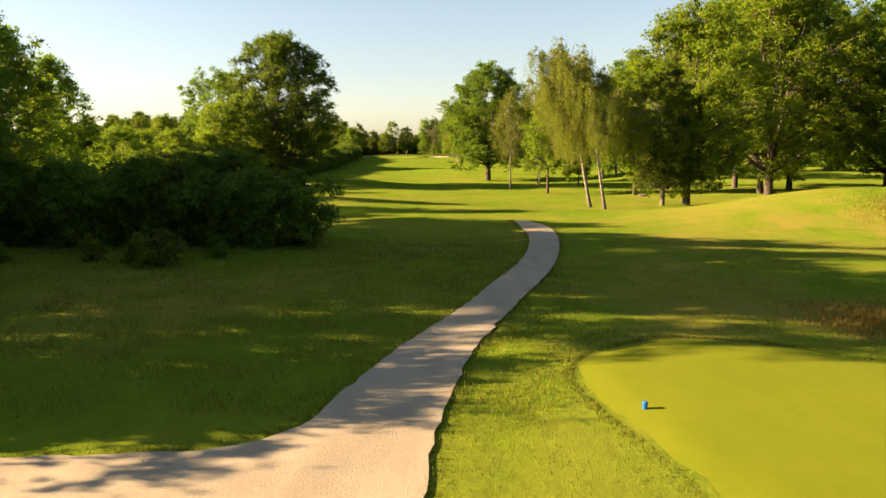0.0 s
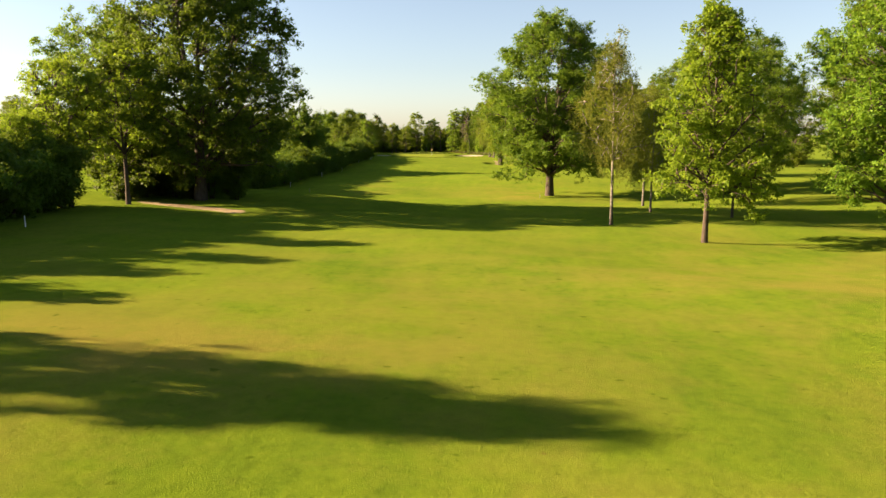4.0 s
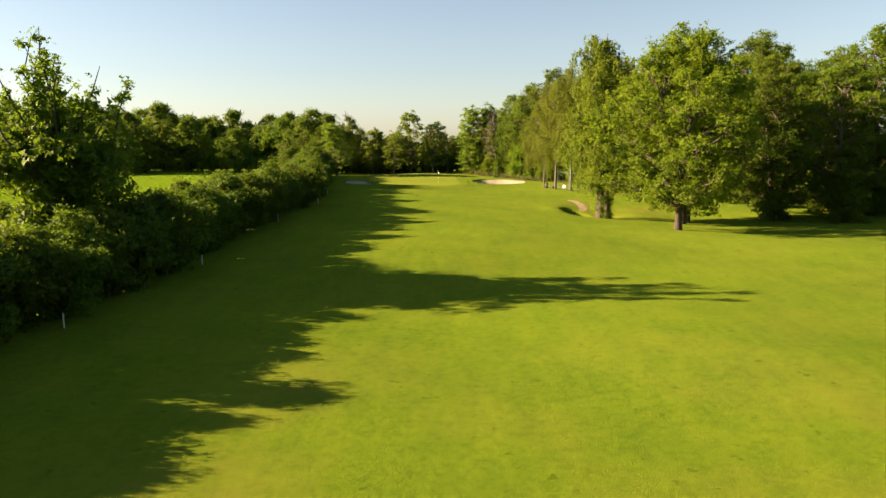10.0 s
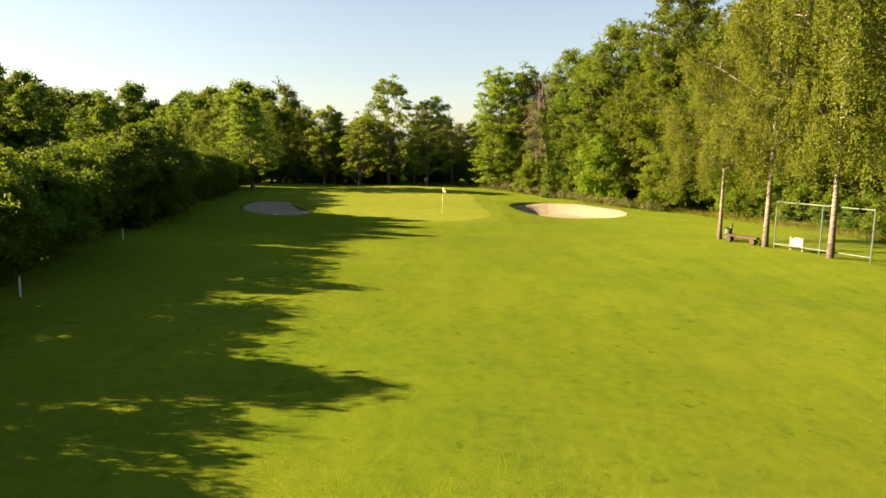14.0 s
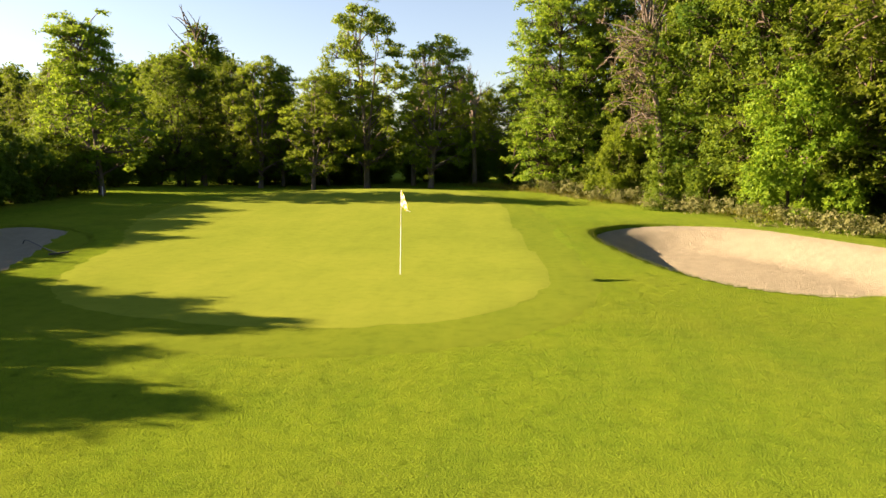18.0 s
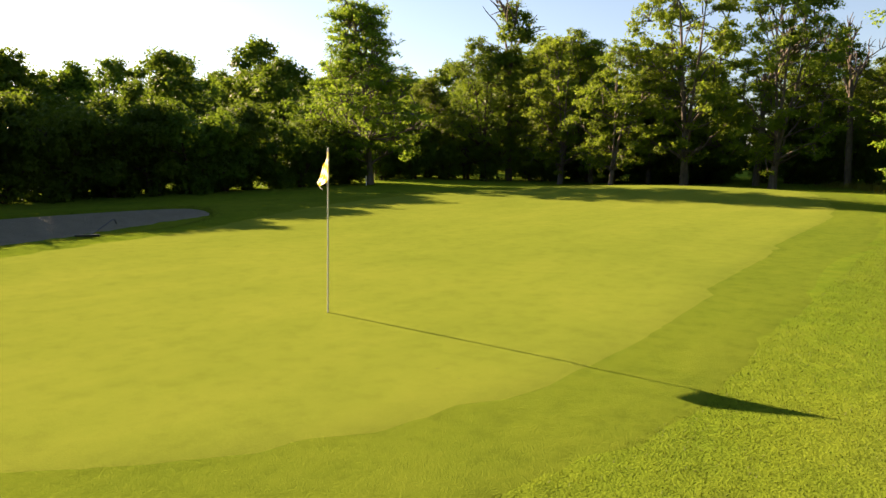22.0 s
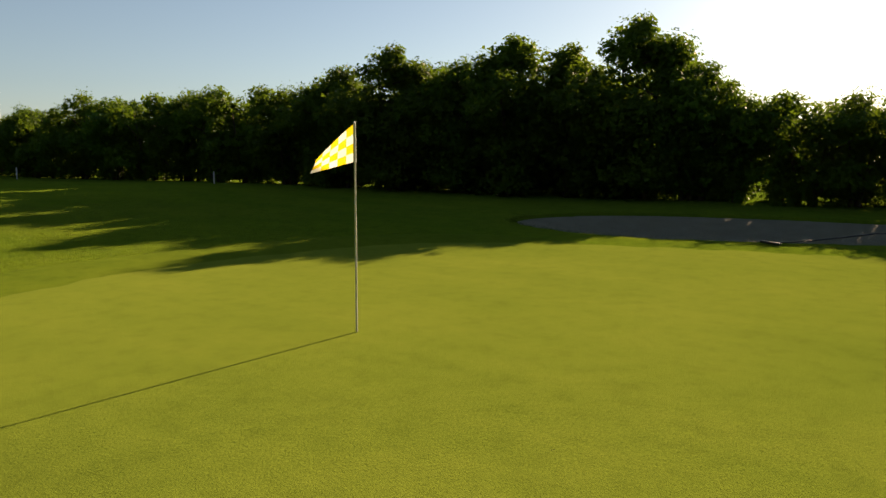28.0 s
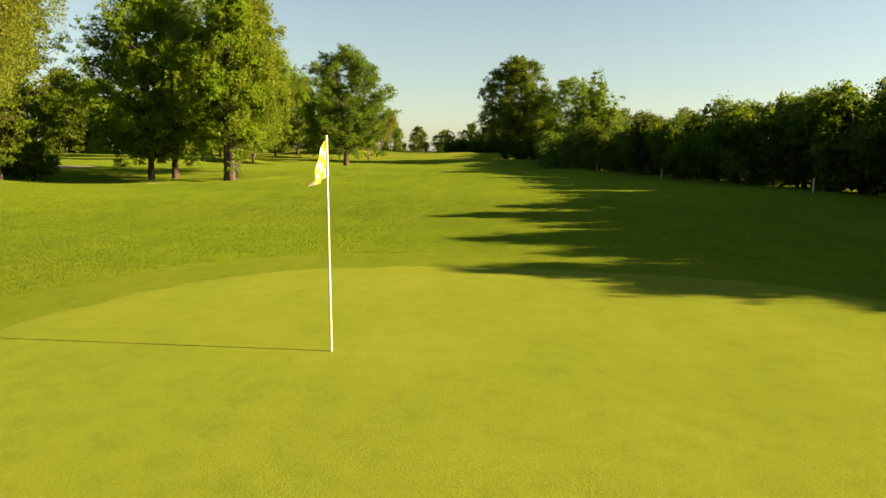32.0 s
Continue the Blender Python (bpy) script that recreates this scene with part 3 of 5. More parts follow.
# ---- ground ----
HEIGHTS = [(0, 0, 1.9), (4, 14, 1.9), (6, 26, 1.8), (-20, 30, 1.9), (-10, 14, 1.9), (18, 14, 1.9), (7, 35, 1.7), (-8, 40, 1.7), (6.5, 44, 1.4), (20, 40, 1.4), (0, 52, 1.25),
           (-14, 56, 1.4), (13, 55, 0.9), (21, 59, 0.6), (-8, 81, 0.35), (0, 91, 0.05), (-13, 101, -0.7), (-25, 66, 1.4), (-25, 74, 1.5), (-25, 81, 1.5), (-26, 90, 1.4), (-25, 99, 1.15), (-21.5, 97, 0.7), (-17, 95, 0.1), (-16, 86, 0.3), (-28, 106, 1.0), (-32, 92, 1.6), (-32, 80, 1.5), (-27, 116, 0.4), (14, 87, -0.2), (12, 97, -0.4), (7, 101, -0.7),
           (8.7, 129.6, -1.2), (-12, 132, -1.4), (-15, 150, -1.1), (-25, 139, -0.5), (-25, 157, -0.35), (5, 164, -0.3), (8, 154, -0.4), (-11.5, 161, -0.7),
           (-13, 178, 0.3), (-11, 190, 0.45), (-11, 197, 0.45), (-14, 208, 0.3), (2, 207, -0.1)]
HEIGHTS += [(9, 191, -0.1), (5, 199, -0.4), (4.9, 219, 0.3), (4, 232, 0.3), (8, 227, -0.15), (11, 223, -0.4), (11.5, 197, -1.1), (8.4, 187, -0.05), (-24, 202, 0.9), (-26, 215, 0.9), (-29, 229, 0.5), (-32, 240, 0.5), (-35, 272, 0.35),
            (-13.7, 249.4, -0.09), (-18, 246, -0.06), (-8, 258, 0.03), (1.3, 252.4, -0.05), (-25, 282, 0.0), (-16, 284, 0.2), (-18, 265, 0.05)]
HP = np.array(HEIGHTS)


def blob(x, y, cx, cy, rx, ry, h):
    return h * np.exp(-((x - cx) / rx) ** 2 - ((y - cy) / ry) ** 2)


def poly_distance(x, y, poly):
    """Signed distance to a closed outline: negative inside."""
    x, y = np.asarray(x, float), np.asarray(y, float)
    d = np.full(x.shape, 1e9)
    inside = np.zeros(x.shape, bool)
    p = np.asarray(poly, float)
    for (ax, ay), (bx, by) in zip(p, np.roll(p, -1, 0)):
        ex, ey = bx - ax, by - ay
        t = np.clip(((x - ax) * ex + (y - ay) * ey) / (ex * ex + ey * ey + 1e-12), 0, 1)
        d = np.minimum(d, np.hypot(x - ax - t * ex, y - ay - t * ey))
        cross = ((ay > y) != (by > y)) & (x < ex * (y - ay) / (ey if abs(ey) > 1e-12 else 1e-12) + ax)
        inside ^= cross
    return np.where(inside, -d, d)


def smooth_loop(pts, n=6):
    """A closed Catmull-Rom outline through the given corners."""
    p = np.asarray(pts, float)
    out = []
    for i in range(len(p)):
        a, b, c, d = p[i - 1], p[i], p[(i + 1) % len(p)], p[(i + 2) % len(p)]
        for t in np.linspace(0, 1, n, endpoint=False):
            out.append(0.5 * (2 * b + (c - a) * t + (2 * a - 5 * b + 4 * c - d) * t * t + (3 * b - a - 3 * c + d) * t ** 3))
    return np.array(out)


BUNKER_WEST = smooth_loop([(-26.0, 245.0), (-28.0, 246.6), (-29.4, 250), (-30.2, 254.5), (-29.8, 257.6), (-27.4, 257), (-25.0, 254.4), (-23.9, 250.5), (-23.7, 247.2), (-24.5, 245.1)])
BUNKER_EAST = smooth_loop([(-7.7, 258.6), (-6.2, 261.2), (-3.6, 261.6), (-1.1, 260.0), (0.5, 256.2), (1.2, 252.2), (0.1, 249.4), (-2.2, 248.1), (-4.3, 247.8), (-6.0, 249.4), (-7.1, 253.0)])
GREEN_LOOP = smooth_loop([(-27.0, 261.5), (-27.6, 268.5), (-25.2, 275), (-19.9, 278), (-13.8, 277.5), (-11.0, 271), (-10.4, 261), (-9.9, 253.5), (-9.7, 249),
                          (-11.0, 245.4), (-13.4, 243.9), (-16.7, 243.8), (-20.2, 245.1), (-22.4, 248.6), (-24.2, 254)])
TEE_LOOP = smooth_loop([(4.25, 12.0), (4.7, 13.4), (6.1, 14.4), (7.1, 14.7), (8.6, 14.2), (10.0, 13.2), (12.5, 11.2), (14, 4), (11, -3), (7, -4), (5.6, 2), (5.1, 7.6), (4.5, 10.2)])
C_G = np.array([-17.5, 260.0])


def gz(x, y):
    x, y = np.asarray(x, float), np.asarray(y, float)
    num, den = np.zeros(x.shape), np.full(x.shape, 0.02)
    for px, py, pz in HP:
        w = np.exp(-((x - px) ** 2 + (y - py) ** 2) / (2 * 8.0 ** 2))
        num += w * pz
        den += w
    z = num / den
    z = z + blob(x, y, 25, 45, 9, 7, 1.5) + blob(x, y, 34, 40, 9, 10, 1.2)
    z = z + blob(x, y, -10, 57, 9, 5, 0.5) + blob(x, y, 3, 74, 12, 5, 0.25)
    near = np.exp(-((x + 17) ** 2 + (y - 258) ** 2) / 900)
    z = z + 0.10 * (1 - near) * (np.sin(x * 0.21 + 1) * np.sin(y * 0.17) + 0.5 * np.sin(x * 0.4 + y * 0.33))
    z = z + blob(x, y, 9, 8, 5, 6, 0.2) + blob(x, y, -18, 276, 9, 4.5, 0.42)
    # grass hollow beside the birches, and a swale behind it
    z = z - 1.0 / (1 + np.exp((np.hypot((x - 2.8) / 1.05, (y - 204.6) / 3.2) - 1) * 8)) + blob(x, y, 0.6, 204.5, 1.3, 4.0, 0.2)
    z = z - blob(x, y, 14, 205, 7, 12, 0.5) - blob(x, y, 5.2, 205.5, 2.6, 5.0, 0.75)
    return z


def bunker_cut(x, y, z, sink=1.3):
    """Cuts the bunkers out of the turf with a sharp raised lip."""
    for loop in (BUNKER_WEST, BUNKER_EAST):
        c = loop.mean(0)
        if np.any(np.hypot(x - c[0], y - c[1]) < 16):
            d = poly_distance(x, y, loop)
            z = z + 0.035 * np.exp(-((d - 0.5) / 0.9) ** 2) - sink / (1 + np.exp(np.clip((d + 0.10) * 34, -40, 40)))
    return z


def sand_height(loop, lip, depth, slope, back=0.0):
    """The sand's surface: a drop below the lip that deepens inwards, tilted by slope in x and y."""
    c = loop.mean(0)

    def height(x, y):
        d = np.clip(-poly_distance(x, y, loop), 0, 9)
        t = np.clip(d / 2.0, 0, 1)
        t = t * t * (3 - 2 * t)
        z = gz(x, y) - lip - back * np.clip((y - c[1]) / 4, 0, 1) - depth * t + slope[0] * (x - c[0]) + slope[1] * (y - c[1])
        return z + 0.02 * np.sin(x * 5.1 + y * 2.0) * np.sin(y * 4.3 - x) * t
    return height


def gh(x, y):
    return float(gz(np.array([x]), np.array([y]))[0])


xs = np.array([-2500, -1500, -900, -600, -400, -300, -220, -160, -130] + list(np.arange(-110, -40, 4)) + list(np.arange(-40, -33, 0.7)) + list(np.arange(-33, 3, 0.25))
              + list(np.arange(3, 46, 0.6)) + list(np.arange(46, 100, 4)) + [110, 130, 160, 220, 300, 400, 600, 900, 1500, 2500])
ys = np.array([-2500, -1500, -900, -600, -400, -250, -150, -100, -70, -45, -30, -20, -14, -9] + list(np.arange(-5, 238, 0.7)) + list(np.arange(238, 268, 0.25))
              + list(np.arange(268, 300, 0.8)) + list(np.arange(300, 360, 5)) + [380, 420, 500, 650, 900, 1500, 2500])
GX, GY = np.meshgrid(xs, ys, indexing="ij")
GZ = bunker_cut(GX, GY, gz(GX, GY))
nx, ny = GX.shape
ii, jj = np.meshgrid(np.arange(nx - 1), np.arange(ny - 1), indexing="ij")
quads = np.stack([ii * ny + jj, (ii + 1) * ny + jj, (ii + 1) * ny + jj + 1, ii * ny + jj + 1], -1).reshape(-1, 4)
ground = mesh_object("ground", np.stack([GX, GY, GZ], -1).reshape(-1, 3), quads, GRASS, smooth=True)
tagged(ground, "mown golf fairway and rough of sunlit yellow-green grass", "ground", kind="structure")


def edge01(v, a, b):
    return np.clip((v - a) / (b - a), 0, 1)


dry = blob(GX, GY, 26, 36, 9, 5, 0.95) + blob(GX, GY, 13, 16.5, 3.5, 2, 1.0) + blob(GX, GY, -9, 20, 7, 4, 0.5) + blob(GX, GY, 3, 26, 7, 9, 0.2)
dry += blob(GX, GY, 6, 128, 5, 6, 0.5) + blob(GX, GY, 2, 138, 9, 12, 0.35) + blob(GX, GY, -14, 134, 3, 18, 0.4) + blob(GX, GY, -8, 58, 8, 4, 0.5) + blob(GX, GY, 5, 70, 10, 8, 0.3)
dry += 0.25 * edge01(GX, 4, 12) * edge01(-GY, -180, -60) + blob(GX, GY, 8, 208, 6, 9, 0.4)
dry += 0.3 * edge01(-GY, -105, -55) * edge01(GY, 20, 40)
dry += blob(GX, GY, 9, 18, 13, 16, 0.35) + blob(GX, GY, -6, 24, 9, 7, 0.3)
earth = np.exp(-((GY - (95.6 - 0.5 * (GX + 16.8))) / 0.95) ** 2) * edge01(-GX, 16.2, 17.6) * edge01(GX, -28, -26)
earth += 0.85 * np.exp(-((GX - (4.4 - 0.035 * (GY - 211.5) ** 2)) / 0.5) ** 2) * edge01(GY, 207.5, 209) * edge01(-GY, -217, -215.5)
for key, val in (("dry", dry), ("earth", earth)):
    at = ground.data.attributes.new(key, "FLOAT", "POINT")
    at.data.foreach_set("value", np.clip(val, 0, 1).astype(np.float32).ravel())


def sheet(name, loop, lift, mat, label, category, step=0.5, rag=0.0, kind="structure", seed=3, height=None, sink=0.0):
    """A turf, sand or gravel sheet that follows the ground inside an outline."""
    loop = np.asarray(loop, float)
    lo, hi = loop.min(0), loop.max(0)
    gx, gy = np.meshgrid(np.arange(lo[0] - step, hi[0] + step, step), np.arange(lo[1] - step, hi[1] + step, step), indexing="ij")
    d = poly_distance(gx, gy, loop)
    pts_in = np.stack([gx[d < -step * 0.45], gy[d < -step * 0.45]], -1)
    edge = []
    rng = np.random.default_rng(seed)
    for a, b in zip(loop, np.roll(loop, -1, 0)):
        k = max(1, int(np.linalg.norm(b - a) / (step * 0.6)))
        for t in np.linspace(0, 1, k, endpoint=False):
            edge.append(a + (b - a) * t + rng.normal(size=2) * rag)
    edge = np.array(edge)
    from mathutils import geometry
    allp = np.concatenate([edge, pts_in])
    ne = len(edge)
    v, _, f, *_ = geometry.delaunay_2d_cdt([Vector(p) for p in allp], [(i, (i + 1) % ne) for i in range(ne)], [], 1, 1e-4)
    v = np.array([tuple(p) for p in v])
    tri = np.array([t for t in f if len(t) == 3])
    mid = v[tri].mean(1)
    tri = tri[poly_distance(mid[:, 0], mid[:, 1], edge) < 0]
    z = (height or gz)(v[:, 0], v[:, 1]) + lift
    if sink:
        rim = np.clip(-poly_distance(v[:, 0], v[:, 1], edge) / (step * 0.8), 0, 1)
        z = z - (1 - rim) * (lift + sink)
    ob = mesh_object(name, np.column_stack([v, z]), tri, mat, smooth=True)
    return tagged(ob, label, category, kind=kind)


putting_green = sheet("putting_green", GREEN_LOOP, 0.022, GREEN, "smooth close-mown putting green of pale yellow-green turf", "putting green", 0.4, 0.03, sink=0.012)
collar_loop = GREEN_LOOP + (GREEN_LOOP - C_G) / np.linalg.norm(GREEN_LOOP - C_G, axis=1)[:, None] * 1.8
collar = sheet("green_collar", collar_loop, 0.010, COLLAR, "darker mown collar of grass round the putting green", "turf", 0.4, 0.06, sink=0.02)
tee_box = sheet("tee_box", TEE_LOOP, 0.05, TEE, "flat mown tee box of bright yellow-green turf", "tee box", 0.5, 0.03, sink=0.02)
sheet("bunker_1", BUNKER_WEST, 0.0, SAND, "shaded pale sand bunker with a ragged grass edge", "bunker", 0.3, 0.02, height=sand_height(BUNKER_WEST, 0.03, 0.36, (0.0, 0.0)))
sheet("bunker_2", BUNKER_EAST, 0.0, SAND, "pale beige sand bunker with a steep shaded grass lip", "bunker", 0.3, 0.02, height=sand_height(BUNKER_EAST, 0.025, 0.80, (0.035, 0.02), 0.13))
PATH_W = [(-24, 9.6), (-10, 8.9), (-4.7, 8.75), (-2.6, 8.8), (-1.4, 9.0), (-0.5, 9.8), (-0.1, 11.4), (0.8, 14.6), (2.2, 18.2), (3.4, 22.4), (4.5, 26.5), (5.25, 30), (5.72, 33.5), (5.78, 36.5), (5.75, 39.5), (5.7, 41.9), (5.75, 42.2)]
PATH_E = [(6.6, 42.3), (6.7, 42.0), (7.12, 40), (7.35, 37.8), (7.25, 34.8), (6.85, 31.2), (6.2, 27.6), (5.35, 24), (4.0, 19.4), (3.1, 16.4), (2.4, 14.1), (1.9, 11.3), (1.6, 9.1), (1.5, 7.2), (0.6, 5.4), (-3, 4.9), (-10, 5.3), (-24, 6)]
cart_path = sheet("cart_path", smooth_loop(PATH_W + PATH_E, 5), 0.042, GRAVEL, "pale gravel cart path with ragged grass edges", "path", 0.35, 0.02)
field = sheet("crop_field", [(-33, 172), (-32, 200), (-35, 225), (-41, 250), (-48, 275), (-60, 300), (-110, 322), (-190, 320), (-200, 185), (-60, 182)], 0.2, CROP,
              "level field of bright green young crop beyond the hedge", "field", 5.0)

# ---- tree kinds ----
def place(proto, spots, group="", label=""):
    """Spots: x, y, scale, turn in degrees. The first spot takes the tree itself."""
    for n, (x, y, s, turn) in enumerate(spots):
        m = pose(x, y, gh(x, y) - 0.05, 0, 0, turn)
        if proto.get("used"):
            ob = copy_thing(proto, m)
        else:
            proto["used"] = 1
            ob = proto
            ob.matrix_basis = m
        ob.scale = (s, s, s * (1 + (0.07 if group != "boundary hedge" else 0.0) * math.sin(3 * x + y)))
        if group:
            ob["group"] = group
        if label:
            ob["label"] = label


def make_spiky(seed):
    """A tree with long steep limbs that stand out of the crown like candles."""
    rng = np.random.default_rng(seed)
    tree = empty("horse_chestnut", Matrix(), "tall shrubby tree with steep leafy spires above the hedge", "tree")
    tubes = Tubes()
    tubes.add([(0, 0, -0.3), (0.1, 0, 3), (0, 0.1, 6), (0.1, 0, 9)], [0.28, 0.2, 0.14, 0.06], 8)
    c, r = [], []
    for i in range(20):
        a, out = rng.uniform(0, 6.28), rng.uniform(0.6, 3.8)
        s = np.array([0, 0, rng.uniform(1.5, 6.0)])
        e = np.array([math.cos(a) * out, math.sin(a) * out, rng.uniform(10.5, 13.2) - out * 0.7])
        limb(tubes, s, e, 0.09, rng)
        for t in np.linspace(0.25, 1.0, 14):
            c.append(s + (e - s) * t + rng.normal(size=3) * 0.12)
            r.append(0.46 - 0.26 * t)
    tubes.done("trunk", BARK, tree)
    v, f = leaf_cloud(rng, c, r, 13000, 0.2)
    mesh_object("crown", v, f, OAK_LEAF, tree)
    c, r = [], []
    for i in range(95):
        a, o, h = rng.uniform(0, 6.28), rng.random() ** 0.5 * 4.7, rng.random()
        c.append((math.cos(a) * o * (1 - 0.3 * h), math.sin(a) * o * (1 - 0.3 * h), 0.8 + 6.4 * h))
        r.append(rng.uniform(0.8, 1.3))
    v, f = leaf_cloud(rng, c, r, 20000, 0.24)
    mesh_object("understorey", v, f, HEDGE_LEAF, tree, "dense brownish green growth round the trunk")
    return tree


def make_dead(seed, height, label):
    """A bare, forked dead tree."""
    rng = np.random.default_rng(seed)
    tree = empty("dead_tree", Matrix(), label, "tree")
    tubes = Tubes()

    def fork(p, d, length, r, depth):
        e = p + d * length
        limb(tubes, p, e, r, rng, n=5, sides=5)
        if depth:
            for _ in range(2 + (rng.random() < 0.5)):
                nd = d + rng.normal(size=3) * 0.42 + np.array([0, 0, 0.12])
                fork(p + d * length * rng.uniform(0.6, 0.95), nd / np.linalg.norm(nd), length * rng.uniform(0.5, 0.72), r * 0.55, depth - 1)

    tubes.add([(0, 0, -0.3), (0.15, 0.05, height * 0.3), (0.1, 0.2, height * 0.55)], [0.24, 0.18, 0.12], 8)
    for k in range(4):
        a = rng.uniform(0, 6.28)
        d = np.array([math.cos(a) * 0.5, math.sin(a) * 0.5, 1.0])
        fork(np.array([0.1, 0.15, height * rng.uniform(0.3, 0.55)]), d / np.linalg.norm(d), height * 0.27, 0.10, 3)
    tubes.done("trunk", PALE_BARK, tree)
    return tree


def make_dying(seed):
    """A leaning trunk wrapped in ivy, with bare twigs at its head and withered ones at its side."""
    rng = np.random.default_rng(seed)
    tree = empty("dying_tree", Matrix(), "dying tree with an ivy-clad trunk and withered brown twigs", "tree")
    tubes = Tubes()
    t = np.linspace(0, 1, 9)[:, None]
    line = t * np.array([-1.1, 0.3, 9.4]) + np.sin(t * 5) * np.array([0.12, 0.1, 0]) - [0, 0, 0.2]
    tubes.add(line, 0.2 * (1 - t[:, 0]) + 0.05, 9)
    for k in range(16):
        p = line[rng.integers(6, 9)]
        e = p + np.array([rng.normal() * 0.8, rng.normal() * 0.8, rng.uniform(1.6, 3.4)])
        limb(tubes, p, e, 0.05, rng, n=5, sides=4)
        for j in range(5):
            q = p + (e - p) * rng.uniform(0.4, 1.0)
            limb(tubes, q, q + np.array([rng.normal() * 0.35, rng.normal() * 0.35, rng.uniform(0.3, 1.0)]), 0.018, rng, n=3, sides=3)
    ends = []
    for k in range(26):
        p = line[rng.integers(4, 8)]
        e = p + np.array([rng.uniform(-2.6, -0.4), rng.normal() * 0.9, rng.uniform(-0.6, 1.6)])
        limb(tubes, p, e, 0.022, rng, 0.2, n=5, sides=4)
        for j in range(6):
            q = p + (e - p) * rng.uniform(0.3, 1.0)
            w = q + np.array([rng.normal() * 0.4, rng.normal() * 0.4, rng.uniform(-0.9, 0.5)])
            limb(tubes, q, w, 0.007, rng, n=3, sides=3)
            ends.append(w)
    tubes.done("trunk", PALE_BARK, tree)
    v, f = leaf_cloud(rng, np.array(ends), np.full(len(ends), 0.3), 3600, 0.075)
    mesh_object("crown", v, f, BROWN_LEAF, tree, "thin withered brown leaves")
    u = rng.uniform(0, 1, 120) ** 1.2
    cc = np.stack([np.interp(u, t[:, 0], line[:, k]) + rng.normal(size=120) * (0.3 - 0.2 * u) for k in range(3)], -1)
    v, f = leaf_cloud(rng, cc, np.interp(u, [0, 0.3, 0.7, 1], [1.0, 0.65, 0.42, 0.3]), 14000, 0.10)
    mesh_object("ivy", v, f, WOOD_LEAF, tree, "dense ivy wrapped round the trunk")
    return tree


OAK_SHAPE = profile_of((0, 0.62), (0.12, 0.8), (0.35, 0.92), (0.55, 1.0), (0.72, 0.93), (0.86, 0.72), (0.95, 0.45), (1, 0.15))
oak_fairway = broad_tree("oak_tree", 11, 21.8, 3.9, 8.1, profile_of((0, 0.55), (0.1, 0.76), (0.3, 0.84), (0.5, 0.96), (0.68, 1.0), (0.82, 0.8), (0.93, 0.5), (1, 0.2)), 165000, 0.165, 1.1, OAK_LEAF, BARK, 0.46,
                         "large spreading oak with dark green leaves beside the fairway", limbs=94, leaders=4, fork=5.0, sub=9, reach=1.7, ivy=18, squash=0.8, fill=0.48,
                         skirt=((-5.2, -2.0, 3.0), (-3.0, 3.4, 3.1), (4.3, -2.2, 2.9), (5.8, 2.0, 3.3), (6.8, -0.6, 3.9)), quads=True)
oak_west = broad_tree("oak_tree", 12, 19.6, 2.6, 8.7, profile_of((0, 0.85), (0.15, 1.0), (0.35, 0.98), (0.55, 0.84), (0.75, 0.62), (0.9, 0.42), (1, 0.15)), 165000, 0.168, 1.1, OAK_LEAF, BARK, 0.5,
                      "broad dark oak standing in the hedge, backlit by low sun", limbs=84, leaders=4, fork=4.5, sub=9, reach=1.9, squash=0.8, quads=True, lean=(0.7, 0))
maple = broad_tree("maple_tree", 13, 13.0, 2.4, 3.4, profile_of((0, 0.7), (0.2, 1.0), (0.5, 0.8), (0.75, 0.5), (1, 0.1)), 30000, 0.155, 0.7, MAPLE_LEAF, BARK, 0.17,
                   "young upright maple with fresh bright green leaves", limbs=60, leaders=1, fork=3, rise=(0.6, 1.2), reach=1.1, squash=0.8)
lime = broad_tree("lime_tree", 14, 16.0, 2.4, 6.3, profile_of((0, 0.62), (0.15, 0.92), (0.4, 1.0), (0.7, 0.85), (0.9, 0.5), (1, 0.2)), 72000, 0.16, 0.9, MAPLE_LEAF, BARK, 0.27,
                  "rounded dense lime tree with mid-green leaves", limbs=74, leaders=3, fork=2.6, sub=8, reach=1.3, ivy=4, squash=0.85)
BIRCH_SHAPE = profile_of((0, 0.75), (0.2, 1.0), (0.5, 0.9), (0.75, 0.62), (0.92, 0.32), (1, 0.08))
birch_a = weeping_tree("birch_tree", 15, 13.8, 5.0, 3.7, BIRCH_SHAPE, 76000, 0.082, 2.8, BIRCH_LEAF, BIRCH, 0.14,
                       "weeping birch with yellow-green leaves and white bark", limbs=27)
birch_lean = weeping_tree("birch_tree", 19, 12.8, 6.0, 4.3, BIRCH_SHAPE, 125000, 0.072, 2.7, BIRCH_LEAF, BIRCH, 0.16,
                          "leaning weeping birch with yellow-green leaves and white bark", limbs=32, lean=(-3.4, 0.2))
alder = weeping_tree("alder_tree", 18, 17.2, 3.4, 4.6, profile_of((0, 0.8), (0.25, 1.0), (0.6, 0.85), (0.85, 0.5), (1, 0.1)), 62000, 0.15, 1.3, ALDER_LEAF, BARK, 0.24,
                     "tall yellow-green alder with a dark trunk beside a grass hollow", limbs=56, lean=(-0.8, 0), reach=1.3, ivy=50)
ivy_alder = make_tree("ivy_clad_tree", 20, 14.5, 3.0, 3.8, dome_profile, 70, 26000, 0.17, 0.55, 1.1, MAPLE_LEAF, BARK, 0.3,
                      "leafy tree with several trunks wrapped in dense ivy", limbs=34, stems=3, spread=0.35, ivy=26)
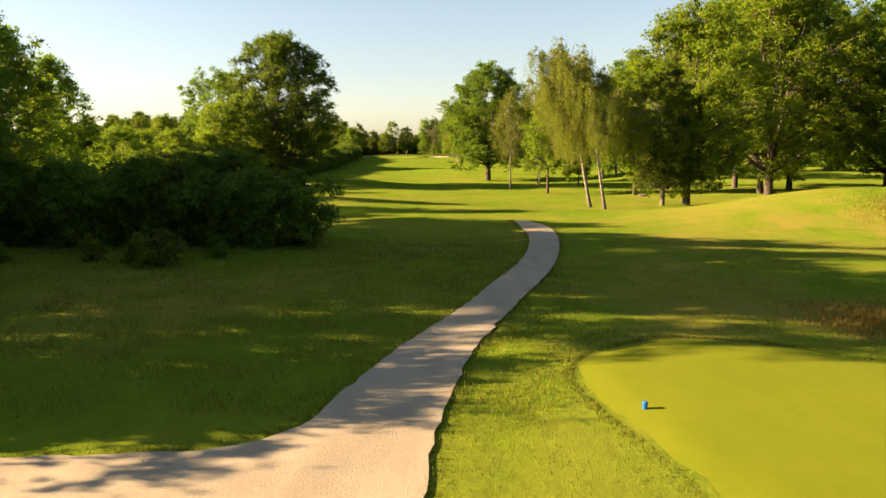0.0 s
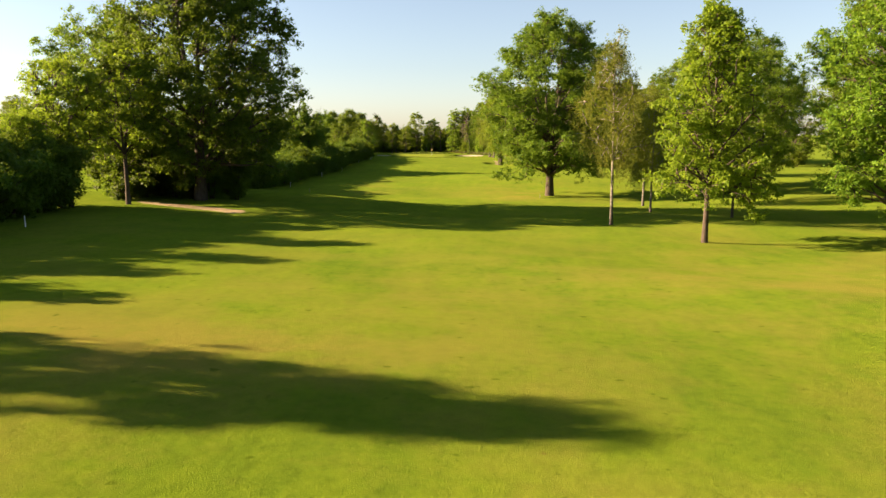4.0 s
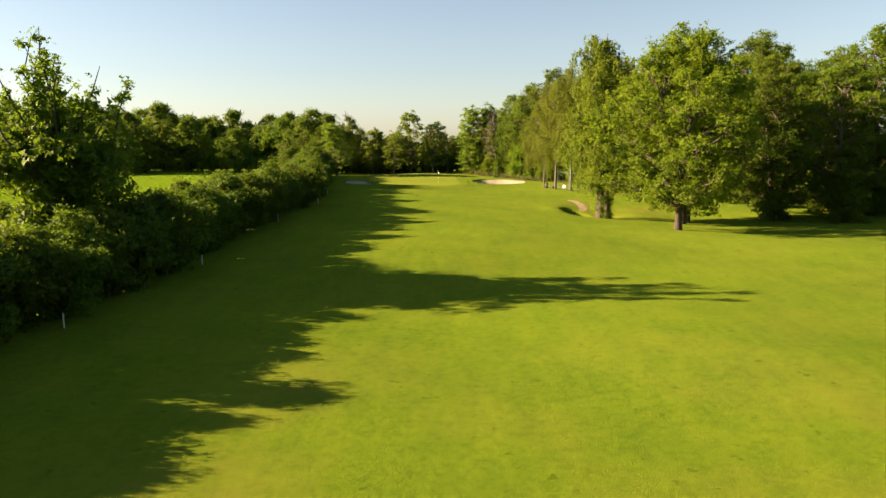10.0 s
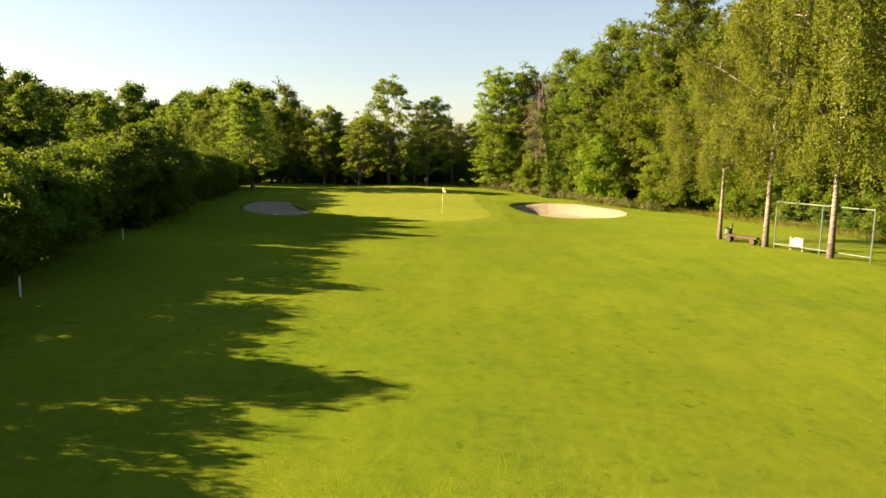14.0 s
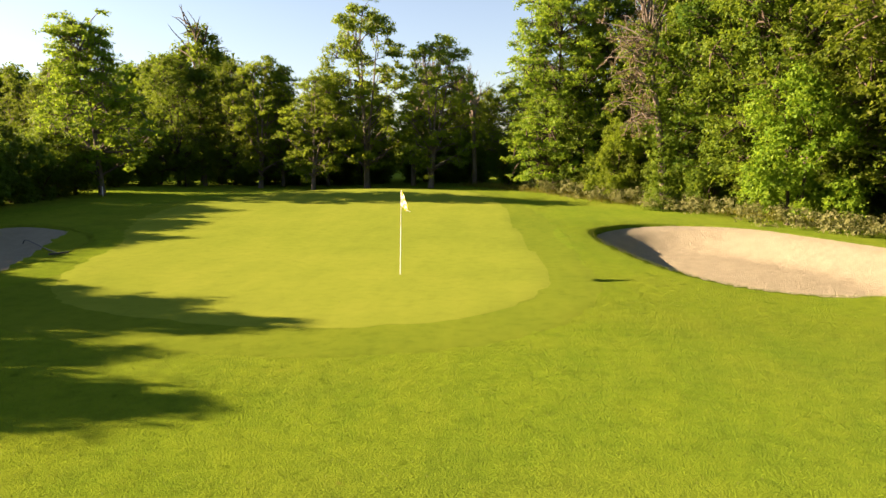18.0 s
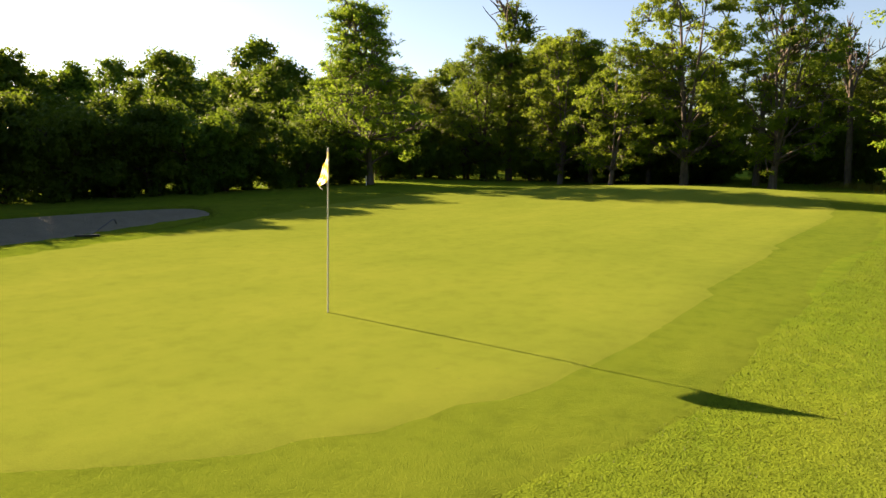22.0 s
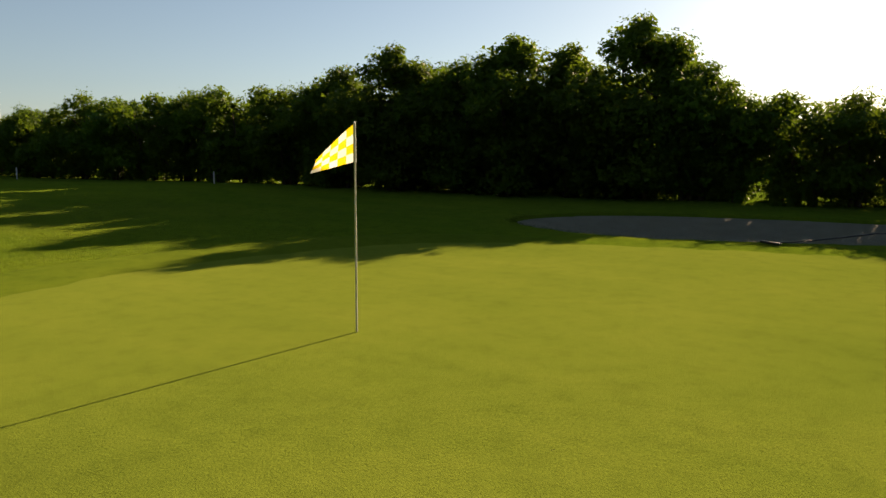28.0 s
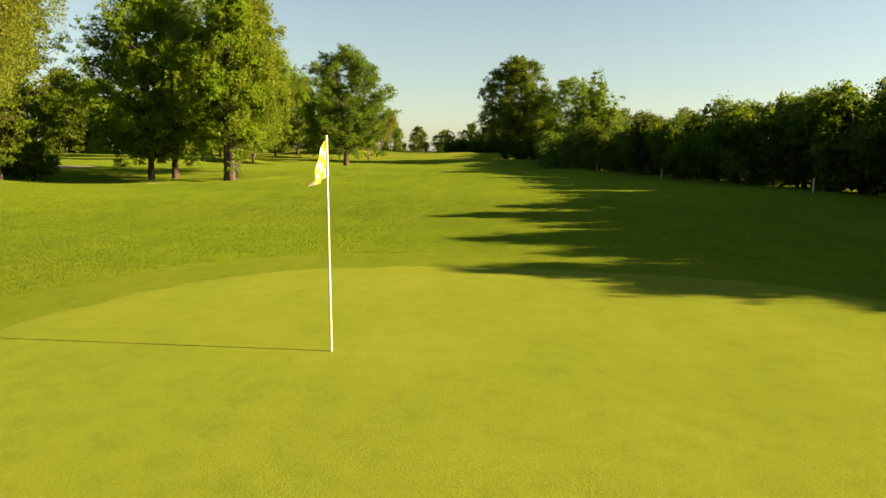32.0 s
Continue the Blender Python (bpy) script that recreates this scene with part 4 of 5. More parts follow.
birch_b = weeping_tree("birch_tree", 16, 16.5, 5.4, 4.1, profile_of((0, 0.6), (0.25, 0.95), (0.5, 1.0), (0.75, 0.75), (0.92, 0.4), (1, 0.1)), 120000, 0.084, 2.2, BIRCH_LEAF, BIRCH, 0.16,
                       "tall birch with olive-yellow drooping leaves and white bark", limbs=34)
birch_thin = weeping_tree("birch_tree", 17, 12.4, 4.6, 2.4, BIRCH_SHAPE, 32000, 0.085, 1.8, BIRCH_LEAF, BIRCH, 0.12,
                          "slender birch with a thin white trunk and sparse yellowish leaves", limbs=24, sub=4)
WOOD_SHAPE = profile_of((0, 0.55), (0.2, 0.85), (0.45, 1.0), (0.7, 0.85), (0.88, 0.5), (1, 0.15))
wood_a = broad_tree("woodland_tree", 21, 13.5, 1.4, 4.3, WOOD_SHAPE, 56000, 0.14, 0.75, WOOD_LEAF, PALE_BARK, 0.22,
                    "leafy woodland tree at the edge of the wood", limbs=56, leaders=2, fork=3, sub=10, reach=1.15, squash=0.55)
wood_b = broad_tree("woodland_tree", 22, 15.0, 1.6, 4.7, WOOD_SHAPE, 60000, 0.14, 0.8, WOOD_LEAF, BARK, 0.26,
                    "tall woodland tree with layered green foliage", limbs=58, leaders=3, fork=3.4, sub=10, reach=1.25, squash=0.55)
# Inner-row tree in the dark hedge leaf: the wood's shade put into leaf colour.
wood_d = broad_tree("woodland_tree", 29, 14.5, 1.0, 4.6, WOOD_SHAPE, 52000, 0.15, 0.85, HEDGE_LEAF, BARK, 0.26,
                    "inner woodland tree with leaves darkened to stand in for shade", limbs=54, leaders=2, fork=3.2, sub=9, reach=1.2, squash=0.7)
acacia = broad_tree("locust_tree", 30, 14.4, 1.2, 3.4, profile_of((0, 0.7), (0.12, 0.95), (0.35, 0.9), (0.5, 1.0), (0.7, 0.85), (0.88, 0.6), (1, 0.3)), 62000, 0.13, 0.7, LIT_LOCUST_LEAF, BARK, 0.24,
                    "tall locust tree with layered drooping sprays down to the ground", limbs=72, leaders=2, fork=4, rise=(0.1, 0.5), sub=9, reach=1.2, squash=0.42)
wood_c = broad_tree("locust_tree", 23, 12.8, 2.0, 4.2, profile_of((0, 0.5), (0.3, 1.0), (0.6, 0.85), (0.8, 0.55), (1, 0.2)), 30000, 0.145, 0.72, LIT_LOCUST_LEAF, PALE_BARK, 0.24,
                    "open-crowned locust tree with thin dark limbs", limbs=36, leaders=3, fork=2.2, sub=5, reach=1.2, squash=0.5, lean=(1.0, 0.4))
robinia = broad_tree("robinia_tree", 27, 11.4, 2.0, 3.3, profile_of((0, 0.85), (0.15, 1.05), (0.4, 0.85), (0.6, 0.72), (0.72, 0.42), (0.85, 0.42), (1, 0.2)), 42000, 0.13, 0.66, LIT_LOCUST_LEAF, PALE_BARK, 0.2,
                     "feathery robinia tree with layered light green leaves", limbs=54, leaders=1, fork=3, rise=(0.1, 0.5), sub=8, reach=1.2, squash=0.38, lean=(-0.7, 0.0))
ivy_pole = make_tree("ivy_clad_tree", 28, 11.6, 7.6, 1.9, round_profile, 16, 4200, 0.19, 0.5, 0.8, WOOD_LEAF, PALE_BARK, 0.22,
                     "half-dead tree with its trunk wrapped in ivy", limbs=16, bare=7, ivy=46)
FAR_SHAPE = profile_of((0, 0.95), (0.25, 1.0), (0.5, 0.97), (0.72, 0.82), (0.88, 0.58), (1, 0.25))
# Darker hedge leaf on distant trees: their side away from the sun as colour.
far_tree = make_tree("distant_tree", 24, 13.5, 0.2, 7.0, FAR_SHAPE, 110, 14000, 0.42, 0.6, 1.9, HEDGE_LEAF, BARK, 0.25,
                     "distant broadleaf tree in a dark treeline", limbs=6)
far_tree_b = make_tree("distant_tree", 26, 15.0, 0.2, 6.2, FAR_SHAPE, 110, 14000, 0.42, 0.6, 1.9, HEDGE_LEAF, BARK, 0.25,
                       "distant round-headed broadleaf tree in a dark treeline", limbs=6)
tall_oak = broad_tree("oak_tree", 25, 22.0, 3.6, 7.6, OAK_SHAPE, 110000, 0.17, 1.0, LIT_OAK_LEAF, BARK, 0.28,
                      "tall oak of the parkland grove beside the fairway", limbs=74, leaders=3, fork=5, sub=9, reach=1.6, squash=0.8)
ash = broad_tree("ash_tree", 37, 11.2, 4.4, 3.3, OAK_SHAPE, 24000, 0.16, 0.8, MAPLE_LEAF, BARK, 0.18,
                 "slim ash tree with a high light crown, added beside the oak to cast shade", limbs=40, leaders=2, fork=4.0, sub=7, reach=1.1, squash=0.7)
HEDGE_SHAPE = profile_of((0, 0.42), (0.2, 0.62), (0.5, 1.0), (0.78, 0.92), (1, 0.4))
shrub_a = make_tree("hedge_shrub", 31, 4.2, 0.2, 2.4, HEDGE_SHAPE, 46, 12000, 0.135, 0.45, 0.85, HEDGE_LEAF, BARK, 0.09,
                    "dense dark green shrub of the boundary hedge", "shrub", limbs=12, stems=3, spread=0.5)
shrub_b = make_tree("hedge_shrub", 32, 4.8, 0.2, 2.3, HEDGE_SHAPE, 46, 12000, 0.135, 0.45, 0.85, HEDGE_LEAF, BARK, 0.09,
                    "uneven leafy shrub of the boundary hedge", "shrub", limbs=12, stems=3, spread=0.5)
shrub_c = make_tree("hedge_shrub", 33, 3.8, 0.2, 2.5, HEDGE_SHAPE, 44, 11500, 0.135, 0.45, 0.85, HEDGE_LEAF, BARK, 0.08,
                    "low spreading shrub of the boundary hedge", "shrub", limbs=12, stems=3, spread=0.6)
ivy_shrub = make_tree("ivy_clad_shrub", 35, 5.25, 0.2, 2.35, round_profile, 64, 18000, 0.14, 0.4, 0.8, HEDGE_LEAF, BARK, 0.09,
                    "tall ivy-clad shrub rising above the hedge", "shrub", limbs=16, stems=3, spread=0.5)
bush = make_tree("wood_edge_bush", 34, 3.4, 0.1, 2.0, dome_profile, 40, 10000, 0.13, 0.42, 0.75, WOOD_LEAF, BARK, 0.07,
                 "sunlit leafy bush at the foot of the wood", "shrub", limbs=10, stems=3, spread=0.5)
arching_shrub = make_tree("arching_shrub", 36, 6.2, 0.2, 2.5, dome_profile, 60, 22000, 0.12, 0.4, 0.8, MAPLE_LEAF, BARK, 0.08,
                          "tall domed shrub with light green leaves hanging to the ground", "shrub", limbs=14, stems=3, spread=0.5)
SHRUBS = (shrub_a, shrub_b, shrub_c)
rng = np.random.default_rng(5)
k = 0

# ---- trees beside the fairway ----
place(oak_fairway, [(8.7, 129.6, 1, 0)])
place(oak_west, [(-23.3, 103.8, 1.0, 0)])
place(shrub_b, [(-26.5, 106.2, 0.95, 10), (-22.9, 105.2, 0.9, 80), (-20.4, 104.6, 0.72, 150), (-23, 110, 0.95, 220), (-28.5, 108, 1.0, 300), (-31.5, 109.5, 0.9, 130), (-24.6, 104.9, 0.75, 240)], "oak undergrowth", "dark shaded shrub under a broad oak")
place(shrub_c, [(-26.5, 108.5, 0.7, 20), (-29, 110.5, 0.85, 90), (-24, 111.5, 0.6, 200)], "boundary hedge")
place(maple, [(13.8, 86.8, 1, 0), (20, 100.3, 0.6, 60)])
place(lime, [(8.5, 187.6, 1, 0), (11.2, 195.6, 0.98, 140), (12.3, 197.8, 0.9, 30), (33, 69, 1.38, 60), (21.7, 59.0, 1.08, 10), (-27, 40.5, 0.82, 100)])
place(birch_lean, [(13.2, 56.4, 0.92, 0), (13.9, 54.2, 0.85, 24)], "birches")
place(birch_a, [(16.0, 113, 0.85, 80), (14.8, 104.8, 0.7, 200), (2.6, 235.5, 0.85, 140), (8.1, 227.6, 1.1, 30)], "birches")
place(alder, [(4.9, 198.6, 1, 0)])
place(ivy_alder, [(4.6, 200.7, 1, 90)])
place(birch_b, [(3.9, 232.4, 0.95, 10), (5.6, 229.0, 0.95, 200), (10.2, 224.3, 1.05, 300), (13, 220.5, 0.95, 45)], "birches")
place(birch_thin, [(10.0, 96.2, 1, 0)])
place(tall_oak, [(43, 86, 1.1, 0), (36.2, 78.4, 1.05, 80), (38, 90, 1.1, 250), (54, 80, 1.1, 20), (45, 70, 1.0, 300), (47, 60, 1.0, 120),
                 (-25, 34, 0.6, 30), (-26, 27, 0.75, 190), (-25, 20, 0.72, 70), (-32, 37.4, 0.65, 70), (-34, 23, 0.8, 260), (-21, 30, 0.5, 15), (-33, 31, 0.8, 130), (28, 122, 0.75, 10), (33, 134, 0.8, 40), (38, 112, 0.9, 100), (23.5, 83, 0.7, 210), (31, 152, 0.8, 60)],
      "parkland oaks")
# Added oak that keeps the sun off the broad oak's crown.
place(tall_oak, [(-33.5, 109.5, 0.72, 30)], "oaks behind the hedge", "tall oak added behind the hedge to shade the broad oak")
# Added trees: high crowns shade the fairway, low sun passes beneath to the bank.
place(ash, [(-26.4, 97.4, 1.0, 0), (-28.4, 93.2, 0.85, 140)], "oaks behind the hedge")
place(wood_a, [(19.2, 57.3, 0.8, 20)])
place(make_spiky(41), [(-29.3, 165.6, 1.0, 0)])
place(wood_b, [(-40, 88, 0.5, 40), (-42, 76, 0.5, 140), (-48, 88, 0.7, 10), (-52, 124, 0.7, 200)], "trees by the hedge")

# ---- boundary hedge ----
HEDGE_TOP = [(60, 4.2), (78, 3.9), (86, 5.0), (93.4, 5.0), (94, 5.7), (103, 5.4), (104, 4.2), (112, 4.3), (120, 4.7), (127, 4.9), (132, 4.9), (136, 4.1), (142, 3.9), (148, 4.1), (153, 4.4), (160, 4.3), (170, 4.5), (176, 4.5), (179, 4.2), (182, 4.0), (184, 4.3), (188, 4.1),
             (190.2, 4.5), (192, 3.7), (198, 4.0), (201, 3.5), (204, 3.3), (206, 3.4), (208, 3.8), (212, 3.9), (215, 3.8), (218, 4.1), (223, 4.5), (228, 4.4), (231, 4.5), (234, 4.3), (238, 4.6), (245, 4.4), (249, 3.8), (254, 3.8), (258, 4.2), (272, 3.8)]
y = 60.0
while y < 273:
    x = np.interp(y, [60, 79, 96, 112, 140, 157, 180, 202, 214, 229, 240, 258, 272], [-24.8, -26.0, -29.5, -28.6, -27.0, -26.5, -25.4, -25.1, -27.1, -30.8, -33.4, -35.2, -37.0])
    for row in range(0 if 93.9 < y < 101 else 1 if 93.5 < y < 103 else 2):
        kind = SHRUBS[k % 3]
        s = np.interp(y, *zip(*HEDGE_TOP)) / (4.2, 4.8, 3.8)[k % 3] * rng.uniform(0.9, 1.02) * (1.14 if k % 5 == 2 else 1.0)
        place(kind, [(x - row * 1.7 + rng.uniform(-0.35, 0.35), y + rng.uniform(-0.4, 0.4) + row * 1.0, s * (1 - (0.25 if y > 243 else 0.1) * row), rng.uniform(0, 360))], "boundary hedge")
        k += 1
    y += 1.9
place(ivy_shrub, [(-31.0, 235.6, 1.16, 30), (-30.6, 233.2, 0.95, 140), (-32.0, 238.2, 1.02, 10), (-32.4, 240.4, 1.2, 200), (-33.0, 242.4, 1.12, 70), (-33.8, 244.8, 1.3, 20), (-34.4, 246.9, 0.95, 90), (-39.6, 256, 1.2, 60), (-40, 258.8, 1.05, 160), (-40.4, 262, 0.95, 20)], "ivy-clad hedge trees",
      "tall ivy-clad shrub rising above the hedge")
place(shrub_c, [(-52, 178, 0.9, 0), (-46, 184, 0.7, 30), (-57, 176, 0.6, 100)], "field shrubs", "lone green shrub at the field's edge")
# ---- thicket by the start ----
for x in np.arange(-28.7, -4.6, 1.85):
    for y in (30.4 + 0.35 * math.sin(x), 33.2)[:1 if x > -7.5 else 2]:
        place(SHRUBS[k % 3], [(x + rng.uniform(-0.3, 0.3), y + rng.uniform(-0.3, 0.3), 3.85 / (4.2, 4.8, 3.8)[k % 3] * rng.uniform(0.93, 1.05) * (0.9 if x > -6 else 1), rng.uniform(0, 360))], "thicket", "dark dense shrub of a shaded thicket")
        k += 1
place(maple, [(-30.2, 50.3, 1.08, 40), (-30, 57, 0.97, 160), (-30.8, 46.4, 0.84, 250), (-32.5, 43.4, 0.75, 100)], "hedge trees", "tall upright leafy tree beside the thicket")
place(lime, [(-28.4, 64.6, 0.44, 50), (-28.6, 69.8, 0.38, 150), (-27.5, 74.5, 0.42, 10), (-31.4, 82.5, 0.47, 80), (-28.8, 89, 0.38, 200)], "hedge trees", "small bright leafy tree behind the hedge")
place(shrub_b, [(-16.5, 11.2, 1.5, 0), (-17, 14.0, 1.5, 70), (-20, 12.5, 1.4, 140)], "thicket", "tall dark shrub beside the path")
place(bush, [(-9.0, 25.3, 0.46, 0), (-10.2, 26.0, 0.34, 60), (-7.4, 27.2, 0.22, 300), (-12.2, 26.4, 0.3, 130), (-15.5, 25.6, 0.3, 250), (-17.2, 26, 0.4, 40)], "low bushes", "low bramble bush in shaded long grass")

# ---- wood behind and beside the green ----
place(robinia, [(-35.2, 273, 0.95, 0), (-28.5, 287.5, 0.75, 90), (-25.5, 290, 0.8, 160)], "wood")
place(ivy_pole, [(-35.0, 287.4, 1.06, 0)], "wood")
place(wood_c, [(-24.7, 282.3, 0.62, 0), (-21.2, 284.7, 0.97, 250), (-16.4, 284.6, 0.85, 20), (-29.5, 285, 0.72, 40)], "wood")
place(make_dead(51, 11.5, "bare dead tree rising out of the wood"), [(-18.2, 288.5, 0.98, 0), (-13.2, 287.5, 0.9, 120), (-28, 290, 0.85, 200)], "dead trees")
place(make_dying(52), [(-2.9, 268.6, 1.0, 0)], "dead trees")
place(acacia, [(-7.6, 279.3, 1.0, 0), (6.6, 259.0, 0.95, 130), (13.4, 246, 0.9, 250)], "wood")
place(arching_shrub, [(0.9, 262.2, 1.0, 0), (-4.6, 273.6, 0.72, 100), (5.6, 256.6, 0.92, 200), (9.4, 250.4, 0.8, 40)], "wood edge shrubs")
edge = [(-39, 277), (-34, 286), (-27, 289), (-20, 290.5), (-13, 289), (-9, 283), (-5, 276), (0, 269.5), (3.5, 263), (7, 256.5), (10, 249), (12.5, 241), (15.5, 233), (18.5, 225), (22, 212)]
tall = [0.62, 0.62, 0.6, 0.6, 0.64, 0.85, 0.98, 0.98, 1.05, 1.1, 1.1, 1.05, 1.0, 1.0]
def in_gap(p):
    """Whether a place lies in one of the dark gaps of the wood's front."""
    return min(math.hypot(p[0] + 0.6, p[1] - 268.2) / 2.3, math.hypot(p[0] - 3.9, p[1] - 260.4) / 2.5, math.hypot(p[0] - 8, p[1] - 253.4) / 2.0) < 1


for n, (a, b) in enumerate(zip(edge, edge[1:])):
    d = np.subtract(b, a)
    nrm = np.array([-d[1], d[0]]) / np.hypot(*d)
    for row in range(3):
        for half in range(2):
            p = np.array(a) + d * (0.25 + 0.5 * half + rng.uniform(-0.15, 0.15)) + nrm * (2.2 + row * 4.5)
            if n > 4 and row == 0 and ((n + half) % 2 or in_gap(p)):
                continue
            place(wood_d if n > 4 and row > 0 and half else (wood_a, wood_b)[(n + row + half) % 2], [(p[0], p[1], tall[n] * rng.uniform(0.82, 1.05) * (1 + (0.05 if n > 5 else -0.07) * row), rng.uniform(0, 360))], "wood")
    for j in range(4):
        p = np.array(a) + d * (0.12 + 0.25 * j) + nrm * rng.uniform(-0.3, 1.2)
        if n < 5:
            p = p + nrm * 1.2
        if in_gap(p):
            continue
        if n < 6:
            q = p + nrm * 3.5
            place(SHRUBS[(k + 1) % 3], [(q[0], q[1], rng.uniform(0.9, 1.15), rng.uniform(0, 360))], "wood undergrowth", "dark undergrowth shrub inside the wood")
        place(bush if n > 4 and j % 2 else SHRUBS[k % 3], [(p[0], p[1], rng.uniform(0.6, 1.0) if n > 4 else rng.uniform(0.6, 0.8), rng.uniform(0, 360))], "wood undergrowth", "leafy undergrowth shrub at the wood's edge")
        k += 1
place(wood_b, [(7.5, 260.5, 1.25, 40), (11.5, 252, 1.2, 150), (15, 262, 1.3, 220), (16, 244, 1.15, 20), (3, 268, 1.1, 300)], "wood")
# Shade-coloured trees set behind the gaps to darken them.
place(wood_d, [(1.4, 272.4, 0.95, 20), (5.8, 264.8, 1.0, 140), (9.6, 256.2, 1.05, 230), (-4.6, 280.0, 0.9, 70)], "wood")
# ---- wood along the east side ----
for x, y in [(22, 203), (27, 200), (33, 204), (38, 200), (45, 197), (30, 210), (40, 210), (52, 192), (24, 214), (60, 184), (36, 218), (50, 204), (66, 176)]:
    place((wood_a, wood_b)[k % 2], [(x, y, rng.uniform(1.05, 1.25), rng.uniform(0, 360))], "wood")
    place(bush, [(x - 1, y - 3.5, rng.uniform(0.8, 1.1), rng.uniform(0, 360))], "wood undergrowth")
    k += 1
# ---- distant treelines ----
for x in np.arange(-196, -40, 4.2):
    for row in range(2):
        place((far_tree, far_tree_b)[k % 2], [(x + rng.uniform(-2, 2), np.interp(x, [-190, -60, -40], [338, 326, 303]) + row * 8 + rng.uniform(-2, 2), rng.uniform(0.85, 1.2) * np.interp(x, [-120, -70, -40], [1.1, 0.95, 0.85]), rng.uniform(0, 360))], "distant treeline")
        k += 1
place(far_tree_b, [(-86, 285, 0.78, 0), (-87, 292, 0.98, 50), (-84, 304, 1.03, 100), (-107, 307, 1.2, 150), (-98, 301, 0.88, 200), (-76, 301, 0.93, 250), (-64, 297, 0.72, 300), (-92, 296, 0.8, 20)], "distant treeline")
for x in np.arange(-110, 130, 11.0):
    place((far_tree, far_tree_b)[k % 2], [(x, -45 + rng.uniform(-8, 8), rng.uniform(0.8, 1.25), rng.uniform(0, 360))], "distant treeline")
    k += 1
for y in np.arange(-25, 190, 11.0):
    place((far_tree, far_tree_b)[k % 2], [(80 + rng.uniform(-6, 6), y, rng.uniform(1.0, 1.4), rng.uniform(0, 360))], "distant treeline")
    k += 1
for y in np.arange(60, 330, 16.0):
    place(far_tree, [(-170 + rng.uniform(-6, 6), y, rng.uniform(0.8, 1.2), rng.uniform(0, 360))], "distant treeline")

# ---- flagstick in the cup ----
def make_flagstick(x, y):
    z = gh(x, y) + 0.012
    thing = empty("flagstick", pose(x, y, z, -0.8, 0.9, 0), "white flagstick with a yellow and white chequered flag in the hole", "flagstick")
    bm = bmesh.new()
    rod_bm(bm, (0, 0, -0.08), (0, 0, 0.75), 0.0115, 0.011)
    rod_bm(bm, (0, 0, 0.75), (0, 0, 2.13), 0.011, 0.008)
    bmesh.ops.create_uvsphere(bm, u_segments=10, v_segments=6, radius=0.012, matrix=Matrix.Translation((0, 0, 2.13)))
    part("pole", bm, WHITE, thing, "slim white pole")
    bm = bmesh.new()
    n = 15
    grid = []
    for i in range(n + 1):
        u = i / n
        row = []
        for j in range(13):
            v = j / 12
            out = 0.44 * u * (0.9 + 0.1 * v)
            wave = 0.05 * math.sin(u * 5.2 + v * 1.5) * u + 0.03 * math.sin(v * 5 + u * 9) * u
            drop = 0.36 * u ** 1.1 * (1 - v) + (0.37 + 0.12 * u) * v
            row.append(bm.verts.new((0.56 * out + wave * 0.6, -0.83 * out + wave * 0.4, 2.115 - drop)))
        grid.append(row)
    for i in range(n):
        for j in range(12):
            f = bm.faces.new((grid[i][j], grid[i + 1][j], grid[i + 1][j + 1], grid[i][j + 1]))
            f.material_index = (i // 3 + j // 3) % 2
            f.smooth = True
    cloth = part("flag", bm, YELLOW, thing, "chequered yellow and white flag cloth")
    cloth.data.materials.append(WHITE_CLOTH)
    bm = bmesh.new()
    rod_bm(bm, (0, 0, 1.74), (0, 0, 2.12), 0.014, 0.012)
    part("flag_sleeve", bm, WHITE, cloth)
    return thing


make_flagstick(-13.7, 249.4)


# A shallow near-black disc: the shade inside the hole is put into its colour.
def make_cup(x, y):
    bm = bmesh.new()
    outer, inner, low = [], [], []
    for i in range(24):
        a = i / 24 * 2 * math.pi
        outer.append(bm.verts.new((math.cos(a) * 0.062, math.sin(a) * 0.062, 0.004)))
        inner.append(bm.verts.new((math.cos(a) * 0.054, math.sin(a) * 0.054, 0.003)))
        low.append(bm.verts.new((math.cos(a) * 0.050, math.sin(a) * 0.050, 0.0015)))
    for i in range(24):
        j = (i + 1) % 24
        bm.faces.new((outer[i], outer[j], inner[j], inner[i]))
        bm.faces.new((inner[i], inner[j], low[j], low[i]))
    bm.faces.new(low)
    ob = part("hole_cup", bm, HOLE_SHADE)
    ob.matrix_basis = pose(x, y, gh(x, y) + 0.013)
    return tagged(ob, "near-black disc standing in for the shaded hole in the putting green", "hole")


make_cup(-13.7, 249.4)


# ---- tee marker, stakes ----
def make_tee_marker(x, y):
    thing = empty("tee_marker", pose(x, y, gh(x, y) + 0.05), "small blue tee marker standing on the tee turf", "tee marker")
    bm = bmesh.new()
    rod_bm(bm, (0, 0, -0.03), (0, 0, 0.10), 0.042, 0.046, 16)
    part("body", bm, BLUE, thing)
    bm = bmesh.new()
    bmesh.ops.create_uvsphere(bm, u_segments=14, v_segments=8, radius=0.052, matrix=Matrix.Translation((0, 0, 0.10)) @ Matrix.Diagonal((1, 1, 0.55, 1)))
    part("cap", bm, BLUE, thing)
    return thing


make_tee_marker(5.1, 10.3)
make_tee_marker(10.6, 10.0)


